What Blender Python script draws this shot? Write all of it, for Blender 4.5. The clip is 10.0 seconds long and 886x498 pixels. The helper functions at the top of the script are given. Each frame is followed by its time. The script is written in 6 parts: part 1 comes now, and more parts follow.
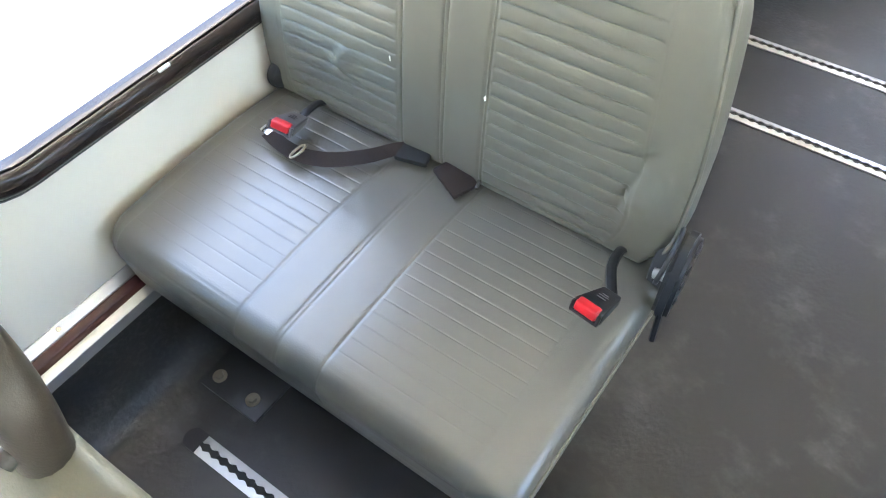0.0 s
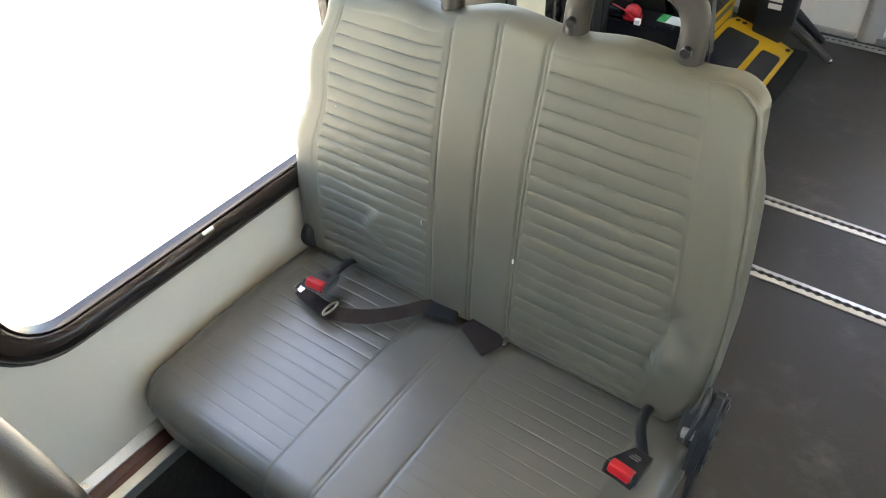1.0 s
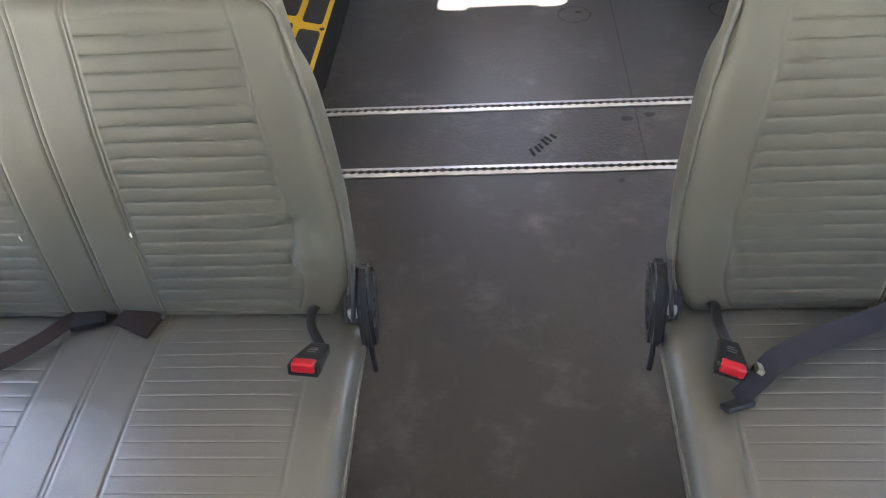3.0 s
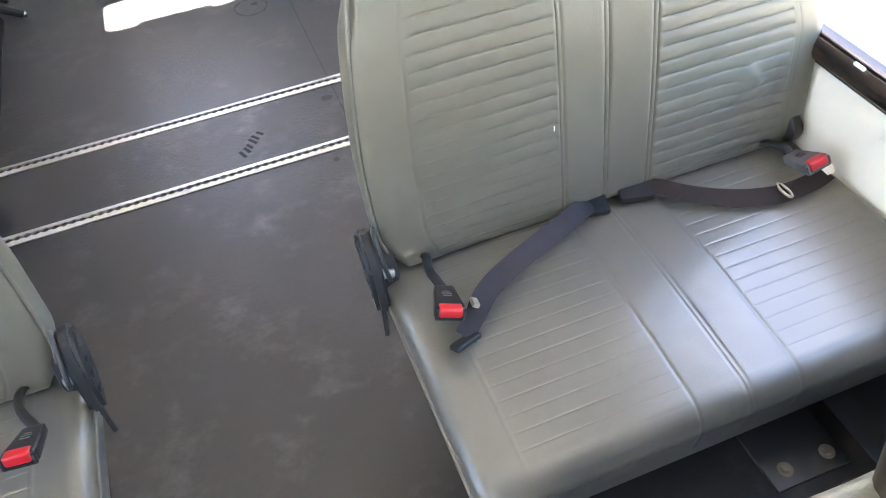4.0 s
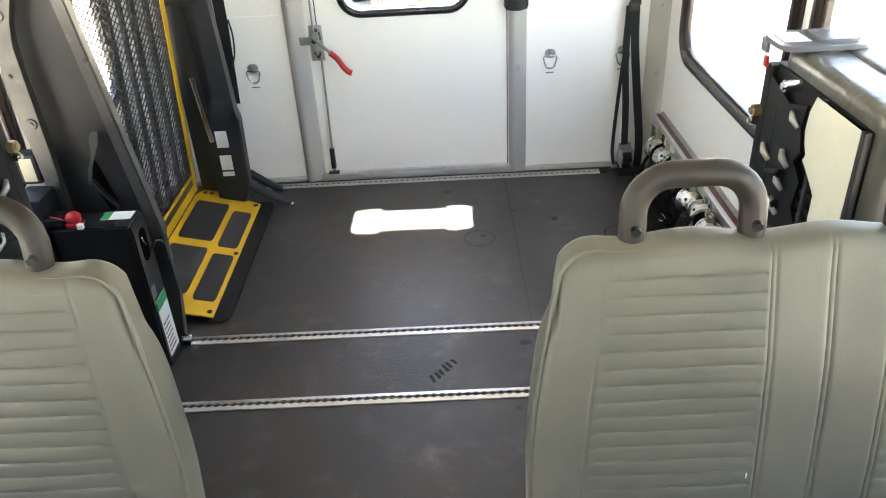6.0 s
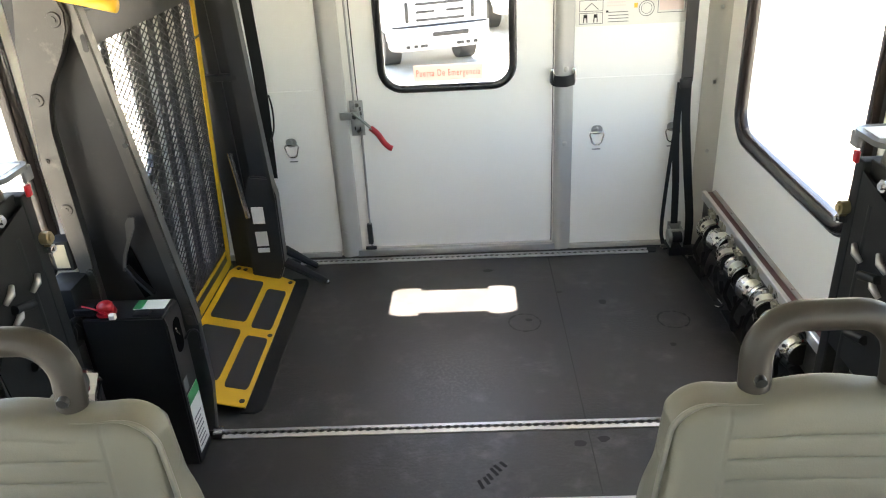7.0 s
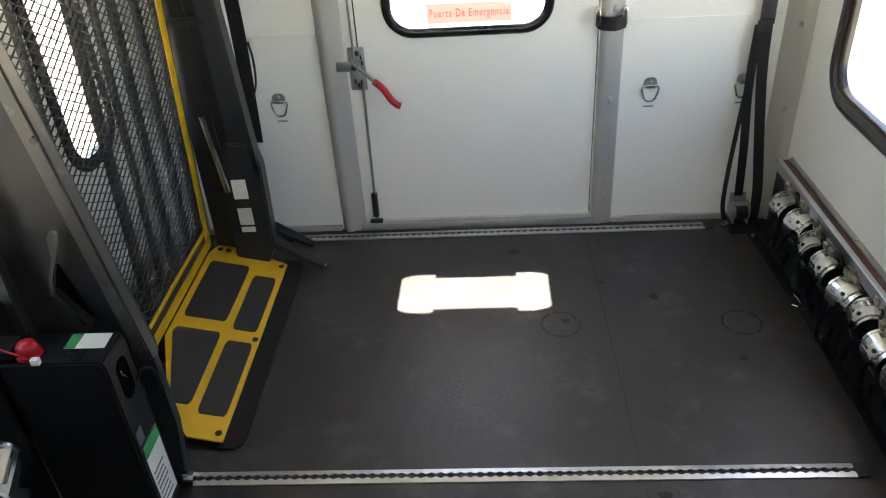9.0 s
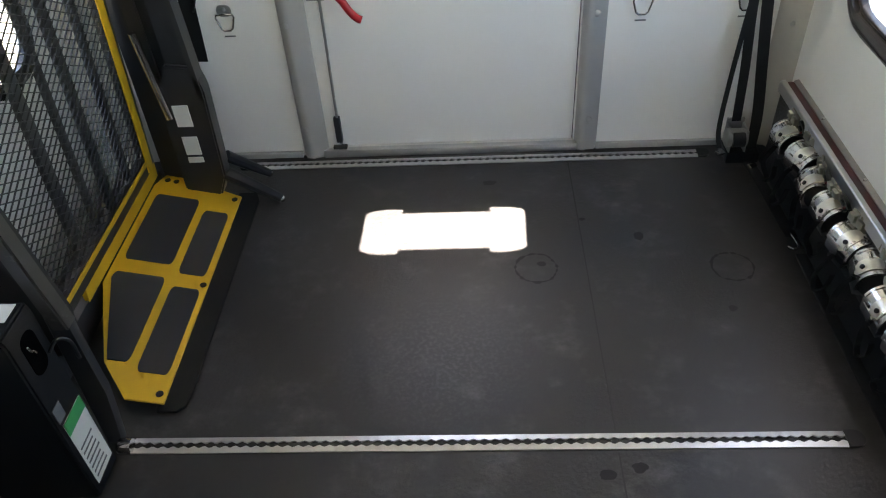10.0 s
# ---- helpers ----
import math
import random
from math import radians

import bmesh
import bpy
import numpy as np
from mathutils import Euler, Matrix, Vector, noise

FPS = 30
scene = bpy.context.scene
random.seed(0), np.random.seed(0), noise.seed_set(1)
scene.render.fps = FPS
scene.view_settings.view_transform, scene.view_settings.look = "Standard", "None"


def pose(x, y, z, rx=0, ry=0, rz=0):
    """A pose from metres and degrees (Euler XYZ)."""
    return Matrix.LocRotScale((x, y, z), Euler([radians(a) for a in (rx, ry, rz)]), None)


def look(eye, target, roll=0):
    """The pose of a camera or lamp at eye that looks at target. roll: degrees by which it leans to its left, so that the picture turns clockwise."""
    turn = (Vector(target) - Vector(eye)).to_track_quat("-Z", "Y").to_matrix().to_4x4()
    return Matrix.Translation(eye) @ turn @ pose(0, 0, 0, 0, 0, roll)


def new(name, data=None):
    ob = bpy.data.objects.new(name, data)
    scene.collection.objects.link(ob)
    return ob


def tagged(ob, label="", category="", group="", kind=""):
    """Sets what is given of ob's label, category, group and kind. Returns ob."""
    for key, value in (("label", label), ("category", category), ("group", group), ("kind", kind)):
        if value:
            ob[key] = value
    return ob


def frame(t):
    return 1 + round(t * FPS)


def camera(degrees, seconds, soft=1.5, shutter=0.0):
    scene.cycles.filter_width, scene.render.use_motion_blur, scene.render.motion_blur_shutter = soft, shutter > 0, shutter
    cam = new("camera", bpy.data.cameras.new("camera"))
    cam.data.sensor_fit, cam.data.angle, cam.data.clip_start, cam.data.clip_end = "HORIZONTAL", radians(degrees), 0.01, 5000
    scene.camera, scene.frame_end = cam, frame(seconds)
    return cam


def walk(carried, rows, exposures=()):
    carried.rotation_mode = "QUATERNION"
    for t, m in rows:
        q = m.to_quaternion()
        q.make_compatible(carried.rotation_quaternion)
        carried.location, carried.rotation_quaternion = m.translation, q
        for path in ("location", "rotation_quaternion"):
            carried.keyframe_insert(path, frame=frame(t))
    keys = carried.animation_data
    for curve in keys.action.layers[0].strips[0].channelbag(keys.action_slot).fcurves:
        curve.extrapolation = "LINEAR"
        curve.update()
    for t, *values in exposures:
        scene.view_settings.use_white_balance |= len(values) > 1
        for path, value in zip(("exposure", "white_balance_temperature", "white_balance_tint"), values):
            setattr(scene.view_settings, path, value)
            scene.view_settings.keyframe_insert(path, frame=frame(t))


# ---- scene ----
cam = camera(60.6, 10.0, 1.1)
PATH = [
    (0, (0.057, -2.04, 1.44), (-0.71, -1.077, -0.137), -3.4),
    (0.5, (0.06, -2.035, 1.452), (-0.736, -1.028, -0.082), -3.7),
    (1, (0.026, -2.068, 1.5), (-0.896, -0.893, 0.169), -3.0),
    (1.5, (0.006, -2.105, 1.524), (-0.978, -0.847, 0.319), -3.9),
    (2, (0.028, -2.121, 1.5), (-0.778, -0.793, 0.24), -4.7),
    (2.5, (0.076, -2.129, 1.484), (-0.439, -0.745, 0.136), -5.0),
    (3, (0.162, -2.143, 1.457), (-0.008, -0.726, 0.055), -5.9),
    (3.2, (0.191, -2.149, 1.456), (0.15, -0.743, 0.034), -6.0),
    (4.3, (0.306, -2.156, 1.45), (0.755, -0.876, -0.019), -5.6),
    (4.5, (0.314, -2.153, 1.463), (0.78, -0.847, 0.022), -5.1),
    (5, (0.32, -2.129, 1.484), (0.753, -0.673, 0.183), -3.5),
    (5.5, (0.329, -2.096, 1.524), (0.575, -0.47, 0.386), -2.3),
    (6, (0.329, -2.079, 1.555), (0.301, -0.36, 0.534), -3.2),
    (6.2, (0.323, -2.067, 1.568), (0.23, -0.323, 0.595), -3.4),
    (7.3, (0.234, -1.833, 1.586), (0.166, -0.042, 0.698), -3.0),
    (7.5, (0.234, -1.789, 1.581), (0.172, -0.001, 0.688), -2.8),
    (8, (0.295, -1.644, 1.57), (0.2, 0.128, 0.647), -2.5),
    (8.5, (0.265, -1.497, 1.554), (0.16, 0.238, 0.565), -1.2),
    (8.8, (0.257, -1.391, 1.549), (0.123, 0.314, 0.512), -3.3),
    (9, (0.207, -1.325, 1.551), (0.091, 0.354, 0.47), -3.9),
    (9.5, (0.203, -1.188, 1.529), (0.102, 0.427, 0.353), -3.4),
    (10, (0.283, -1.063, 1.523), (0.176, 0.451, 0.222), -4.0),
]
EXPOSURES = [
    (0.0, 4.81, 7000, 14), (0.5, 4.51, 7000, 14), (1.0, 3.94, 7600, 15), (1.5, 2.81, 7900, 15), (2.0, 0.94, 8500, 15), (2.5, 1.74, 8000, 17), (2.7, 2.69, 7600, 19), (3.0, 4.04, 7300, 21),
    (3.2, 4.24, 7200, 21), (4.3, 4.95, 7000, 20), (4.5, 4.95, 7000, 20), (5.0, 4.89, 7050, 20), (5.5, 4.54, 7300, 18), (6.0, 4.21, 7500, 16), (6.2, 4.14, 7500, 16), (7.3, 3.65, 7450, 15),
    (8.0, 3.46, 7400, 15), (9.0, 3.38, 7400, 15), (10.0, 3.36, 7300, 15)]
walk(cam, [(t, look(eye, target, roll)) for t, eye, target, roll in PATH], EXPOSURES)

# ---------------------------------------------------------------- exposure, world and sun
SUN_EL = radians(66.7)
world = bpy.data.worlds.new("sky")
scene.world = world
world.use_nodes = True
wn = world.node_tree
sky = wn.nodes.new("ShaderNodeTexSky")
sky.sky_type = "NISHITA"
sky.sun_disc = False
sky.sun_elevation = SUN_EL
sky.sun_rotation = 0.0
wn.links.new(sky.outputs[0], wn.nodes["Background"].inputs[0])
wn.nodes["Background"].inputs[1].default_value = 0.13
sun = bpy.data.lights.new("sun", "SUN")
sun.energy, sun.angle, sun.color = 5.0, radians(0.5), (1.0, 0.975, 0.94)
sun_ob = new("sun", sun)
sun_ob.matrix_world = look((0.235, 10 * math.cos(SUN_EL), 10 * math.sin(SUN_EL)), (0.165, 0, 0))

# ---------------------------------------------------------------- mesh helpers
base = {}


def thing(name, loc, label, category, group="", kind=""):
    ob = new(name)
    ob.location = loc
    ob.empty_display_size = 0.05
    base[ob.name] = Vector(loc)
    return tagged(ob, label, category, group, kind)


def mesh_of(name, bm, material, smooth):
    me = bpy.data.meshes.new(name)
    bmesh.ops.recalc_face_normals(bm, faces=bm.faces)
    bm.to_mesh(me)
    bm.free()
    me.materials.append(material)
    if smooth:
        me.polygons.foreach_set("use_smooth", [True] * len(me.polygons))
        if smooth != "all":
            me.set_sharp_from_angle(angle=radians(smooth if smooth > 1 else 35))
    return me


def part(name, bm, material, parent, label="", smooth=35):
    """One mesh under a thing or a part; the shape is given in world metres."""
    loc = base[parent.name]
    bmesh.ops.translate(bm, verts=bm.verts, vec=-loc)
    ob = new(name, mesh_of(name, bm, material, smooth))
    ob.parent = parent
    base[ob.name] = loc
    return tagged(ob, label)


def solo(name, bm, material, loc, label, category, group="", kind="", smooth=35):
    bmesh.ops.translate(bm, verts=bm.verts, vec=-Vector(loc))
    ob = new(name, mesh_of(name, bm, material, smooth))
    ob.location = loc
    base[ob.name] = Vector(loc)
    return tagged(ob, label, category, group, kind)


def bx(bm, x0, x1, y0, y1, z0, z1, bevel=0.0, m=None, seg=2):
    """A box, with bevelled edges, turned by m when given."""
    r = bmesh.ops.create_cube(bm, size=1.0)
    vs = r["verts"]
    for v in vs:
        v.co = Vector(((x0 + x1) / 2 + v.co.x * (x1 - x0), (y0 + y1) / 2 + v.co.y * (y1 - y0), (z0 + z1) / 2 + v.co.z * (z1 - z0)))
    if bevel:
        es = list({e for v in vs for e in v.link_edges})
        got = bmesh.ops.bevel(bm, geom=es, offset=bevel, segments=seg, profile=0.6, affect="EDGES")
        vs = list({v for f in got["faces"] for v in f.verts} | {v for v in vs if v.is_valid})
    if m is not None:
        bmesh.ops.transform(bm, matrix=m, verts=vs)
    return vs


def cyl(bm, a, b, r, r2=None, n=20):
    """A round bar from a to b."""
    a, b = Vector(a), Vector(b)
    d = b - a
    m = Matrix.Translation((a + b) / 2) @ d.to_track_quat("Z", "Y").to_matrix().to_4x4()
    return bmesh.ops.create_cone(bm, cap_ends=True, segments=n, radius1=r, radius2=r if r2 is None else r2, depth=d.length, matrix=m)["verts"]


def ball(bm, c, r, sx=1, sy=1, sz=1, n=16):
    return bmesh.ops.create_uvsphere(bm, u_segments=n, v_segments=n // 2, radius=r, matrix=Matrix.Translation(c) @ Matrix.Diagonal((sx, sy, sz, 1)))["verts"]


def prism(bm, pts, axis, lo, hi, m=None):
    """An outline in the plane across axis ('x', 'y', 'z'), drawn out from lo to hi."""
    put = {"x": lambda p, h: (h, p[0], p[1]), "y": lambda p, h: (p[0], h, p[1]), "z": lambda p, h: (p[0], p[1], h)}[axis]
    a = [bm.verts.new(put(p, lo)) for p in pts]
    b = [bm.verts.new(put(p, hi)) for p in pts]
    bm.faces.new(a)
    bm.faces.new(b[::-1])
    n = len(pts)
    for i in range(n):
        bm.faces.new((a[i], b[i], b[(i + 1) % n], a[(i + 1) % n]))
    if m is not None:
        bmesh.ops.transform(bm, matrix=m, verts=a + b)
    return a + b


def rrect(x0, x1, y0, y1, r, n=8):
    """The outline of a rectangle with round corners."""
    out = []
    for cx, cy, a0 in ((x1 - r, y1 - r, 0), (x0 + r, y1 - r, 90), (x0 + r, y0 + r, 180), (x1 - r, y0 + r, 270)):
        for k in range(n + 1):
            a = radians(a0 + 90 * k / n)
            out.append((cx + r * math.cos(a), cy + r * math.sin(a)))
    return out


def sweep(bm, path, section, closed=False, up=(0, 0, 1), caps=True):
    """Draws a closed section (pairs across, up) along a path of points."""
    path = [Vector(p) for p in path]
    n, rings, up = len(path), [], Vector(up)
    for i, p in enumerate(path):
        a = path[(i - 1) % n] if closed or i else p
        b = path[(i + 1) % n] if closed or i < n - 1 else p
        t = (b - a).normalized()
        side = t.cross(up)
        if side.length < 1e-4:
            side = t.cross(Vector((0.3, 1, 0.1)))
        side.normalize()
        over = side.cross(t).normalized()
        s = section(i / max(1, n - 1)) if callable(section) else section
        rings.append([bm.verts.new(p + side * u + over * v) for u, v in s])
    k = len(rings[0])
    for i in range(n if closed else n - 1):
        r0, r1 = rings[i], rings[(i + 1) % n]
        for j in range(k):
            bm.faces.new((r0[j], r0[(j + 1) % k], r1[(j + 1) % k], r1[j]))
    if not closed and caps:
        bm.faces.new(rings[0][::-1])
        bm.faces.new(rings[-1])


def circ(r, n=12, ry=None):
    return [(r * math.cos(2 * math.pi * k / n), (ry or r) * math.sin(2 * math.pi * k / n)) for k in range(n)]


def strip(w, h):
    return [(-w / 2, -h / 2), (w / 2, -h / 2), (w / 2, h / 2), (-w / 2, h / 2)]


def smooth_path(pts, n=8):
    """A rounded line through the points (Catmull-Rom)."""
    p = [Vector(q) for q in pts]
    p = [2 * p[0] - p[1]] + p + [2 * p[-1] - p[-2]]
    out = []
    for i in range(1, len(p) - 2):
        for k in range(n):
            t = k / n
            out.append(0.5 * (2 * p[i] + (p[i + 1] - p[i - 1]) * t + (2 * p[i - 1] - 5 * p[i] + 4 * p[i + 1] - p[i + 2]) * t * t
                              + (3 * p[i] - p[i - 1] - 3 * p[i + 1] + p[i + 2]) * t ** 3))
    return out + [p[-2]]


# ---------------------------------------------------------------- materials
def mat(name, c1, c2=None, rough=0.5, metal=0.0, scale=6.0, fine=180.0, bump=0.15, depth=0.0015, rvar=0.12, spots=None, spec=0.5, coat=0.0):
    """A surface with stains at one scale and grain at another; spots: (colour, scale, low, high) for scuffs."""
    m = bpy.data.materials.new(name)
    m.use_nodes = True
    nt = m.node_tree
    b = nt.nodes["Principled BSDF"]
    co = nt.nodes.new("ShaderNodeTexCoord")
    n1 = nt.nodes.new("ShaderNodeTexNoise")
    n1.inputs["Scale"].default_value, n1.inputs["Detail"].default_value = scale, 6
    n2 = nt.nodes.new("ShaderNodeTexNoise")
    n2.inputs["Scale"].default_value, n2.inputs["Detail"].default_value = fine, 3
    for n in (n1, n2):
        nt.links.new(co.outputs["Object"], n.inputs["Vector"])
    ramp = nt.nodes.new("ShaderNodeMapRange")
    ramp.inputs[1].default_value, ramp.inputs[2].default_value = 0.12, 0.88
    nt.links.new(n1.outputs[0], ramp.inputs[0])
    mix = nt.nodes.new("ShaderNodeMix")
    mix.data_type = "RGBA"
    mix.inputs[6].default_value, mix.inputs[7].default_value = (*c1, 1), (*(c2 or c1), 1)
    nt.links.new(ramp.outputs[0], mix.inputs[0])
    colour = mix.outputs[2]
    if spots:
        c3, s3, lo, hi = spots[:4]
        n3 = nt.nodes.new("ShaderNodeTexNoise")
        n3.inputs["Scale"].default_value, n3.inputs["Detail"].default_value, n3.inputs["Roughness"].default_value = s3, 8, 0.65
        nt.links.new(co.outputs["Object"], n3.inputs["Vector"])
        r3 = nt.nodes.new("ShaderNodeMapRange")
        r3.inputs[1].default_value, r3.inputs[2].default_value = lo, hi
        nt.links.new(n3.outputs[0], r3.inputs[0])
        mx = nt.nodes.new("ShaderNodeMix")
        mx.data_type = "RGBA"
        mx.inputs[7].default_value = (*c3, 1)
        if len(spots) > 4:
            n4 = nt.nodes.new("ShaderNodeTexNoise")
            n4.inputs["Scale"].default_value, n4.inputs["Detail"].default_value, n4.inputs["Roughness"].default_value = spots[4], 7, 0.7
            st = nt.nodes.new("ShaderNodeMapping")
            st.inputs["Rotation"].default_value, st.inputs["Scale"].default_value = (0, 0, 0.5), (1.0, 1.35, 1.0)
            nt.links.new(co.outputs["Object"], st.inputs["Vector"])
            nt.links.new(st.outputs[0], n4.inputs["Vector"])
            r4 = nt.nodes.new("ShaderNodeMapRange")
            r4.inputs[1].default_value, r4.inputs[2].default_value = 0.42, 0.68
            nt.links.new(n4.outputs[0], r4.inputs[0])
            mu = nt.nodes.new("ShaderNodeMath")
            mu.operation = "MULTIPLY"
            nt.links.new(r3.outputs[0], mu.inputs[0])
            nt.links.new(r4.outputs[0], mu.inputs[1])
            nt.links.new(mu.outputs[0], mx.inputs[0])
        else:
            nt.links.new(r3.outputs[0], mx.inputs[0])
        nt.links.new(colour, mx.inputs[6])
        colour = mx.outputs[2]
    nt.links.new(colour, b.inputs["Base Color"])
    rr = nt.nodes.new("ShaderNodeMapRange")
    rr.inputs[3].default_value, rr.inputs[4].default_value = max(0.03, rough - rvar), min(1, rough + rvar)
    nt.links.new(n1.outputs[0], rr.inputs[0])
    nt.links.new(rr.outputs[0], b.inputs["Roughness"])
    b.inputs["Metallic"].default_value = metal
    b.inputs["Specular IOR Level"].default_value = spec
    b.inputs["Coat Weight"].default_value = coat
    if bump:
        bp = nt.nodes.new("ShaderNodeBump")
        bp.inputs["Strength"].default_value, bp.inputs["Distance"].default_value = bump, depth
        nt.links.new(n2.outputs[0], bp.inputs["Height"])
        nt.links.new(bp.outputs[0], b.inputs["Normal"])
    return m


def glass(name, tint, gloss):
    m = bpy.data.materials.new(name)
    m.use_nodes = True
    nt = m.node_tree
    nt.nodes.remove(nt.nodes["Principled BSDF"])
    tr, gl, mx = (nt.nodes.new(k) for k in ("ShaderNodeBsdfTransparent", "ShaderNodeBsdfGlossy", "ShaderNodeMixShader"))
    tr.inputs[0].default_value = (*tint, 1)
    gl.inputs["Roughness"].default_value = 0.02
    mx.inputs[0].default_value = gloss
    nt.links.new(tr.outputs[0], mx.inputs[1])
    nt.links.new(gl.outputs[0], mx.inputs[2])
    nt.links.new(mx.outputs[0], nt.nodes["Material Output"].inputs[0])
    return m


VINYL = mat("seat_vinyl", (0.112, 0.1075, 0.083), (0.087, 0.0835, 0.064), 0.44, spec=0.36, scale=7, fine=420, bump=0.25, depth=0.001, rvar=0.05)
VINYL_SEAT = mat("cushion_vinyl", (0.104, 0.102, 0.086), (0.079, 0.077, 0.065), 0.30, spec=0.88, scale=5, fine=420, bump=0.2, depth=0.001, rvar=0.05)
VINYL_OLD = mat("creased_vinyl", (0.082, 0.076, 0.062), (0.060, 0.056, 0.046), 0.30, spec=0.6, scale=9, fine=26, bump=0.5, depth=0.006, rvar=0.06)
VINYL_EDGE = mat("seat_piping", (0.12, 0.113, 0.09), (0.095, 0.09, 0.072), 0.4, scale=30, fine=400)
HANDLE = mat("handle_plastic", (0.019, 0.0155, 0.012), (0.015, 0.012, 0.0095), 0.42, spec=0.34, rvar=0.08, scale=12, fine=600, bump=0.2, depth=0.0008)
FLOOR = mat("rubber_floor", (0.0190, 0.0175, 0.0165), (0.029, 0.0268, 0.0255), 0.37, spec=0.46, scale=3.2, fine=650, bump=0.4, depth=0.001, rvar=0.10, spots=((0.110, 0.106, 0.100), 4.6, 0.50, 0.74, 11.0))
WALL = mat("white_panel", (0.86, 0.85, 0.81), (0.80, 0.795, 0.76), 0.34, scale=2.2, fine=90, bump=0.06, depth=0.002, rvar=0.06)
gn = FLOOR.node_tree
gb = gn.nodes["Principled BSDF"]
gc = gn.nodes.new("ShaderNodeTexCoord")
grit, patch, gain, press = gn.nodes.new("ShaderNodeTexNoise"), gn.nodes.new("ShaderNodeTexNoise"), gn.nodes.new("ShaderNodeMapRange"), gn.nodes.new("ShaderNodeBump")
grit.inputs["Scale"].default_value, grit.inputs["Detail"].default_value = 92, 5
patch.inputs["Scale"].default_value, patch.inputs["Detail"].default_value = 2.6, 5
gain.inputs[1].default_value, gain.inputs[2].default_value, gain.inputs[3].default_value, gain.inputs[4].default_value = 0.40, 0.66, 0.06, 0.75
press.inputs["Distance"].default_value = 0.0022
for n in (grit, patch):
    gn.links.new(gc.outputs["Object"], n.inputs["Vector"])
gn.links.new(patch.outputs[0], gain.inputs[0])
gn.links.new(gain.outputs[0], press.inputs["Strength"])
gn.links.new(grit.outputs[0], press.inputs["Height"])
gn.links.new(gb.inputs["Normal"].links[0].from_socket, press.inputs["Normal"])
gn.links.new(press.outputs[0], gb.inputs["Normal"])
# a worn, speckled patch of the covering behind the aisle, its glints painted as paler colour
dist, ring, speck, amount, worn_glint_mix = gn.nodes.new("ShaderNodeVectorMath"), gn.nodes.new("ShaderNodeMapRange"), gn.nodes.new("ShaderNodeMapRange"), gn.nodes.new("ShaderNodeMath"), gn.nodes.new("ShaderNodeMix")
dist.operation, amount.operation, worn_glint_mix.data_type = "DISTANCE", "MULTIPLY", "RGBA"
dist.inputs[1].default_value = (0.14, 0.28, 0.0)
ring.inputs[1].default_value, ring.inputs[2].default_value, ring.inputs[3].default_value, ring.inputs[4].default_value = 0.04, 0.30, 0.55, 0.0
speck.inputs[1].default_value, speck.inputs[2].default_value = 0.47, 0.66
worn_glint_mix.inputs[7].default_value = (0.082, 0.079, 0.074, 1)
gn.links.new(gc.outputs["Object"], dist.inputs[0])
gn.links.new(dist.outputs["Value"], ring.inputs[0])
gn.links.new(grit.outputs[0], speck.inputs[0])
gn.links.new(ring.outputs[0], amount.inputs[0])
gn.links.new(speck.outputs[0], amount.inputs[1])
gn.links.new(amount.outputs[0], worn_glint_mix.inputs[0])
gn.links.new(gb.inputs["Base Color"].links[0].from_socket, worn_glint_mix.inputs[6])
gn.links.new(worn_glint_mix.outputs[2], gb.inputs["Base Color"])
SIDEWALL = mat("side_panel", (0.85, 0.83, 0.76), (0.79, 0.77, 0.70), 0.36, scale=2.2, fine=90, bump=0.06, depth=0.002, rvar=0.06)
BRASSY = mat("zinc_bolt", (0.34, 0.31, 0.24), (0.24, 0.22, 0.17), 0.45, metal=0.5, scale=60, fine=300)
CORNER = mat("corner_trim", (0.50, 0.47, 0.41), (0.43, 0.41, 0.36), 0.45, scale=5, fine=120)
GREYPOST = mat("grey_post", (0.42, 0.41, 0.38), (0.36, 0.35, 0.33), 0.42, scale=7, fine=150)
GREYLINER = mat("grey_liner", (0.66, 0.65, 0.62), (0.60, 0.59, 0.56), 0.8, scale=3, fine=300, bump=0.3)
ALU = mat("aluminium", (0.66, 0.66, 0.66), (0.52, 0.52, 0.52), 0.34, metal=0.9, scale=18, fine=300, bump=0.1)
RAILALU = mat("worn_aluminium", (0.40, 0.39, 0.37), (0.30, 0.29, 0.275), 0.46, metal=0.7, scale=14, fine=200, bump=0.1)
CHROME = mat("chrome", (0.75, 0.74, 0.72), (0.62, 0.61, 0.6), 0.16, metal=1.0, scale=25, fine=120, bump=0.05, rvar=0.07)
# near-black for the floor seam and for the shade painted into slots
DARKHOLE = mat("seam_and_slot_shade", (0.015, 0.015, 0.015), (0.03, 0.028, 0.025), 0.7, scale=60)
BUCKLEGREY = mat("worn_buckle", (0.075, 0.078, 0.085), (0.045, 0.047, 0.052), 0.34, scale=40, fine=300)
BLACK = mat("black_plastic", (0.012, 0.012, 0.0125), (0.018, 0.018, 0.0185), 0.42, spec=0.32, scale=14, fine=380, bump=0.2)
STEEL = mat("black_steel", (0.020, 0.020, 0.021), (0.03, 0.03, 0.031), 0.36, metal=0.0, scale=8, fine=260, bump=0.12, spots=((0.06, 0.058, 0.055), 22, 0.66, 0.8))
GREYSTEEL = mat("grey_steel", (0.050, 0.049, 0.046), (0.036, 0.035, 0.034), 0.4, metal=0.3, scale=7, fine=200, bump=0.12, spots=((0.13, 0.125, 0.115), 16, 0.66, 0.85))
